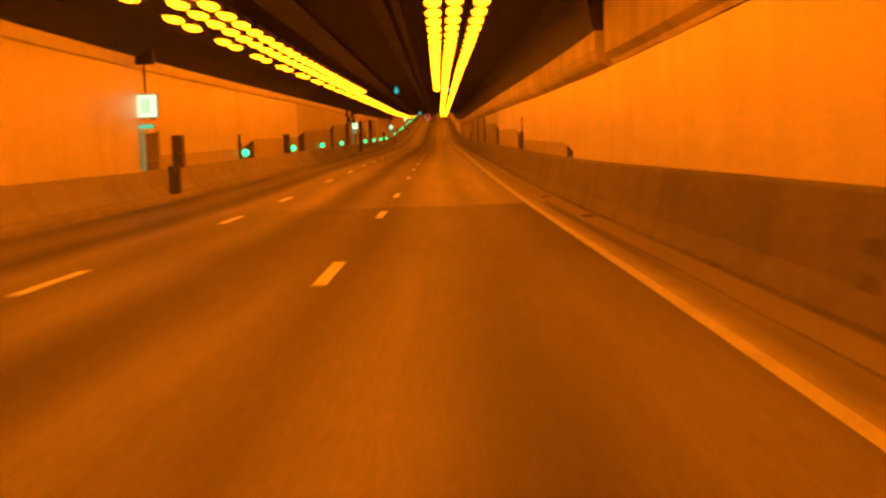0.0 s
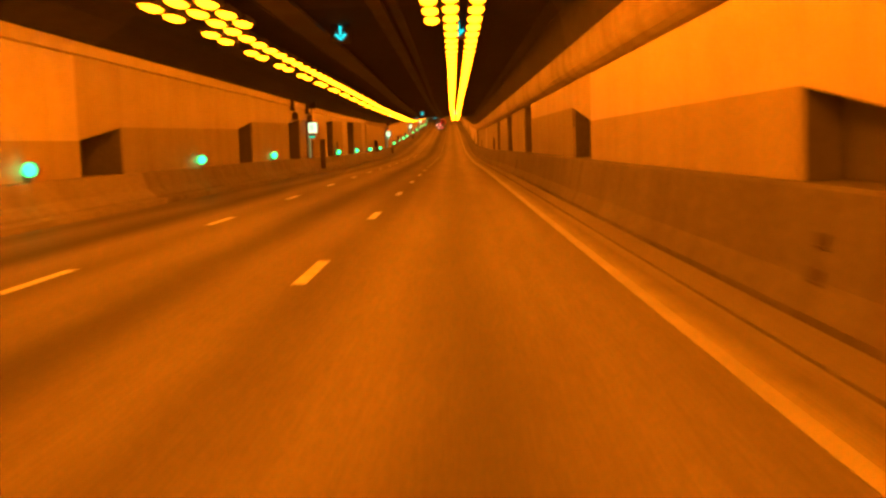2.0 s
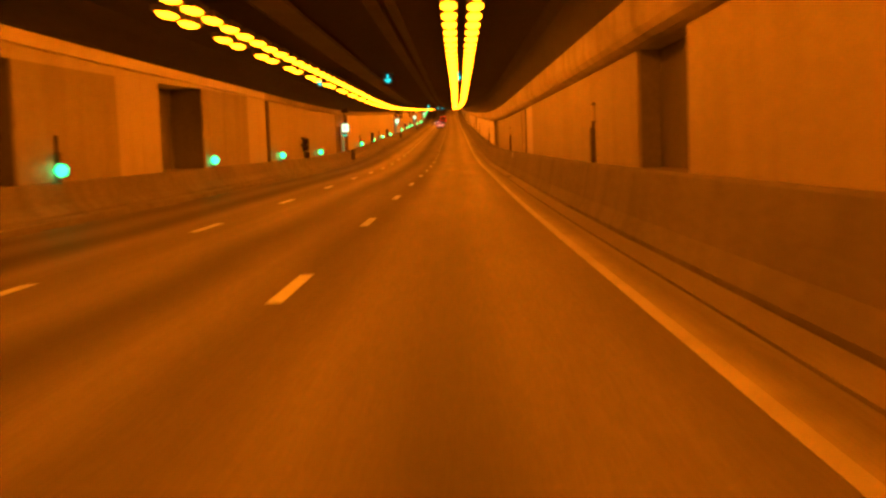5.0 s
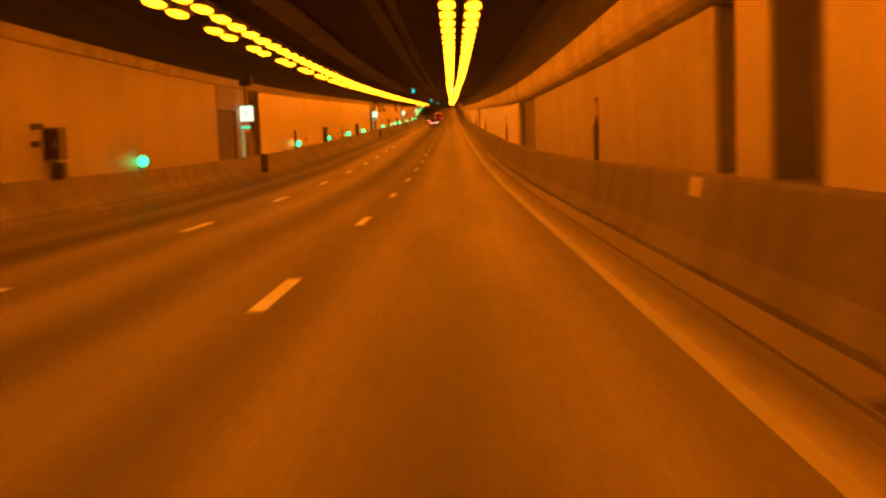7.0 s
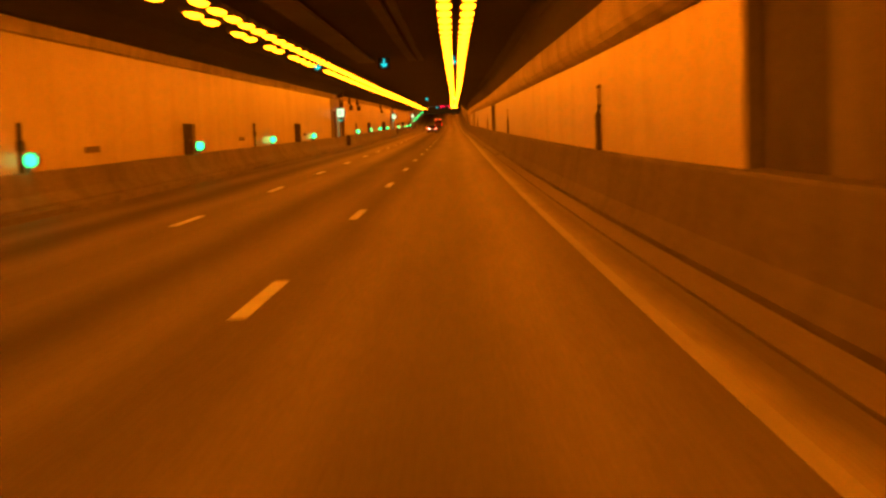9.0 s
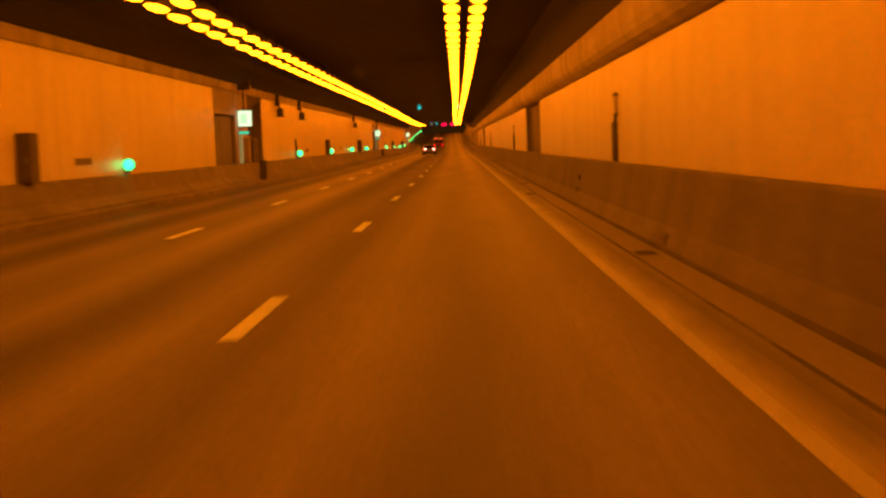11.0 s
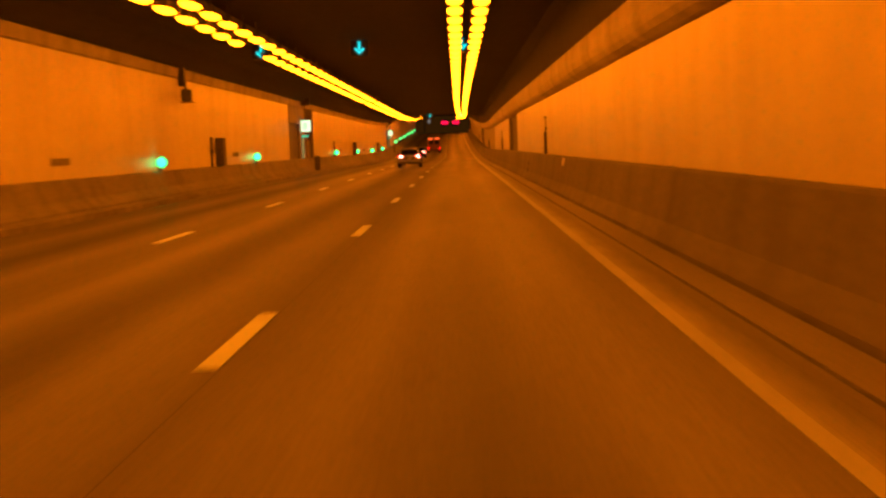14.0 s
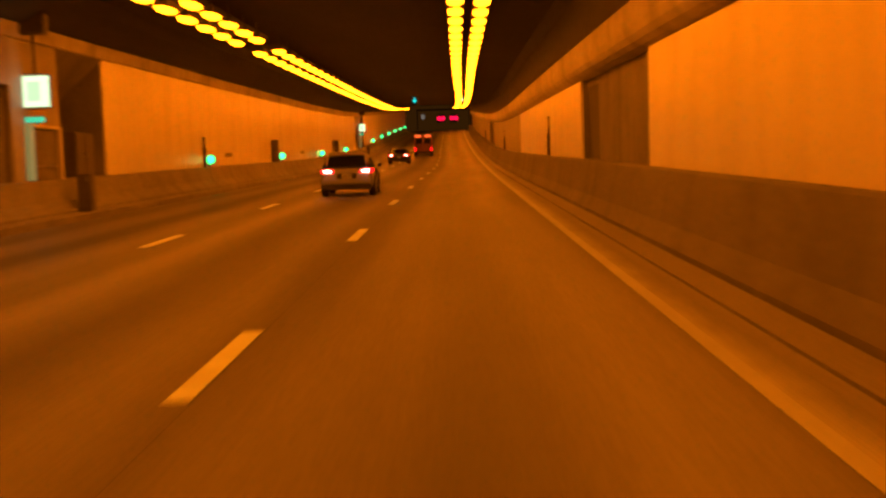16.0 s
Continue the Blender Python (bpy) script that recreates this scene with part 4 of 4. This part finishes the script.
        part("mirror_glass", boxed(s * 0.92 if s > 0 else -1.04, 1.04 if s > 0 else -0.92, 2.608, 2.622, belt + 0.0, belt + 0.09), GLASS, mirror)
        part("roof_rail", tube(bmesh.new(), (s * 0.6, 0.6, belt + 0.525), (s * 0.6, 2.1, belt + 0.5), 0.018, 8), PLASTIC, thing)
        part("reflector", boxed(s * 0.56 if s > 0 else -0.74, 0.74 if s > 0 else -0.56, -0.035, 0.03, 0.47, 0.5), RUBY, thing, "dull red reflector")
        part("exhaust", tube(bmesh.new(), (s * 0.5, -0.03, 0.3), (s * 0.5, 0.15, 0.3), 0.045, 12), RIM, thing)
        for y in (1.29, 2.1):
            part("door_seam", boxed(s * 0.9 if s > 0 else -0.92, 0.92 if s > 0 else -0.9, y, y + 0.012, 0.36, belt - 0.04), PLASTIC, thing)
        for y in (1.2, 2.0):
            part("door_handle", boxed(s * 0.9 if s > 0 else -0.945, 0.945 if s > 0 else -0.9, y - 0.2, y - 0.03, 0.81 * T, 0.84 * T, 0.01), paint, thing)
        part("sill", boxed(s * 0.82 if s > 0 else -0.93, 0.93 if s > 0 else -0.82, 1.2, 2.95, 0.25, 0.36, 0.02), PLASTIC, thing, "dark plastic sill")
        for y in (0.8, 3.42):
            part("wheel_arch", arch(s * 0.86, y, 0.33, 0.36, s * 0.06), PLASTIC, thing, "black wheel arch trim")
            wheel(thing, s * 0.82, y, 0.33)
    bumper = part("bumper", boxed(-0.86, 0.86, -0.05, 0.2, 0.42, 0.6, 0.05), paint, thing)
    part("valance", boxed(-0.82, 0.82, -0.04, 0.3, 0.24, 0.43, 0.04), PLASTIC, bumper, "black lower bumper")
    part("plate_recess", boxed(-0.33, 0.33, -0.022, 0.02, 0.61, 0.78 * T, 0.006), PLASTIC, thing)
    part("badge", boxed(-0.07, 0.07, -0.03, 0.02, 0.83 * T, 0.87 * T, 0.01), RIM, thing)
    plate_ob = part("number_plate", boxed(-0.16, 0.16, -0.034, -0.018, 0.62, 0.76 * T, 0.004), PLATE, thing)
    for k in range(6):
        part("bar", boxed(-0.13 + k * 0.045, -0.1 + k * 0.045, -0.038, -0.033, 0.65, 0.73 * T), PLASTIC, plate_ob)
    part("aerial", slab([(-0.015, 0.62, belt + 0.52), (0.015, 0.62, belt + 0.52), (0.01, 0.58, belt + 0.6), (-0.01, 0.58, belt + 0.6)], (0, 0.09, -0.02)), PLASTIC, thing)
    return tagged(thing, label, "car", group="cars on the road")


car_a = hatchback(SILVER, "silver hatchback with lit tail lamps on the middle lane", 1.0)
car_a.matrix_world = stand(446.2, -1.83, 0.0, turn=1.0)
car_b = hatchback(DARKCAR, "small dark car with lit tail lamps between two lanes", 0.92)
car_b.matrix_world = stand(507.5, -3.4, 0.0)


def van():
    thing = new("van")
    body = boxed(-0.98, 0.98, 0.0, 4.2, 0.35, 2.35, 0.08)
    part("body", body, VANPAINT, thing)
    nose = loft([(4.2, [(0.96, 0.35), (0.96, 1.1), (0.9, 2.1)]), (4.8, [(0.95, 0.35), (0.95, 1.1), (0.8, 1.6)]), (5.4, [(0.88, 0.4), (0.9, 0.9), (0.8, 1.05)])])
    part("nose", nose, VANPAINT, thing)
    for s in (-1, 1):
        part("tail_lamp", boxed(0.78 if s > 0 else -0.94, 0.94 if s > 0 else -0.78, -0.04, 0.05, 0.62, 0.95, 0.015), TAIL, thing, "glowing red tail lamp")
        part("rear_window", boxed(0.12 if s > 0 else -0.8, 0.8 if s > 0 else -0.12, -0.02, 0.02, 1.35, 1.95, 0.02), GLASS, thing)
        part("marker_lamp", boxed(0.2 if s > 0 else -0.85, 0.85 if s > 0 else -0.2, -0.03, 0.03, 2.08, 2.28, 0.01), AMBER, thing, "glowing orange-red roof marker")
        for y in (0.9, 4.5):
            wheel(thing, s * 0.86, y, 0.34)
    part("bumper", boxed(-0.95, 0.95, -0.12, 0.05, 0.32, 0.55, 0.03), PLASTIC, thing)
    return tagged(thing, "dark red van with glowing red tail lamps and roof markers", "van")


van().matrix_world = stand(530.5, -1.75, 0.0)

# ---- beyond the exit: night outside ----
NIGHT = material("night_ground", (0.02, 0.02, 0.018), rough=0.95, spread=0.3, fine=2, coarse=0.05, bump=0.2)
tagged(sweep("ground", [(-70, -0.45), (70, -0.45), (70, -1.5), (-70, -1.5)], END + 0.5, 926.0, NIGHT), "dark unlit ground outside the tunnel", "ground", kind="structure")


def signal_mast():
    thing = new("signal_gantry")
    for x in (-7.5, 5.5):
        part("post", tube(bmesh.new(), (x, 0, -0.4), (x, 0, 6.6), 0.14, 10), BLACK, thing)
    part("beam", boxed(-7.6, 5.6, -0.15, 0.15, 6.2, 6.6, 0.02), BLACK, thing)
    for x in (-1.6, 1.6):
        head = part("signal_head", boxed(x - 1.0, x + 1.0, -0.35, -0.15, 3.2, 5.2, 0.05), BLACK, thing)
        for dx in (-0.5, 0.5):
            bm = tube(bmesh.new(), (x + dx, -0.4, 4.2), (x + dx, -0.34, 4.2), 0.48, 18)
            part("lens", bm, REDX, head, "glowing red signal lens")
        part("bracket", boxed(x - 0.06, x + 0.06, -0.14, 0.0, 5.0, 6.3), BLACK, head)
    part("sign_panel", boxed(-6.5, -5.7, -0.25, -0.15, 4.2, 5.3, 0.02), DIMWHITE, thing, "dim pale sign panel")
    return tagged(thing, "dark signal gantry with two red lights outside the exit", "signal gantry")


DIMWHITE = glow("dim_sign", (0.6, 0.55, 0.5), 0.25)
signal_mast().matrix_world = stand(GANTRY, 0.0, GANTRY_DROP, slope=False)

# ---- panels last ----
panels(ALCOVE_R, RIGHT, TOP_R, back_r, NEAR_R, 1)
panels(ALCOVE_L, LEFT, TOP_L, back_l, NEAR_L, 1)
# Unseen wall added behind the start to shut the tunnel.
tagged(sweep("end_wall", [(-10.6, -0.4), (-10.6, 6.4), (6.8, 6.4), (6.8, -0.4)], START - 0.5, START, CONCRETE), "unseen concrete wall added to close the tunnel behind the start", "wall", kind="structure")
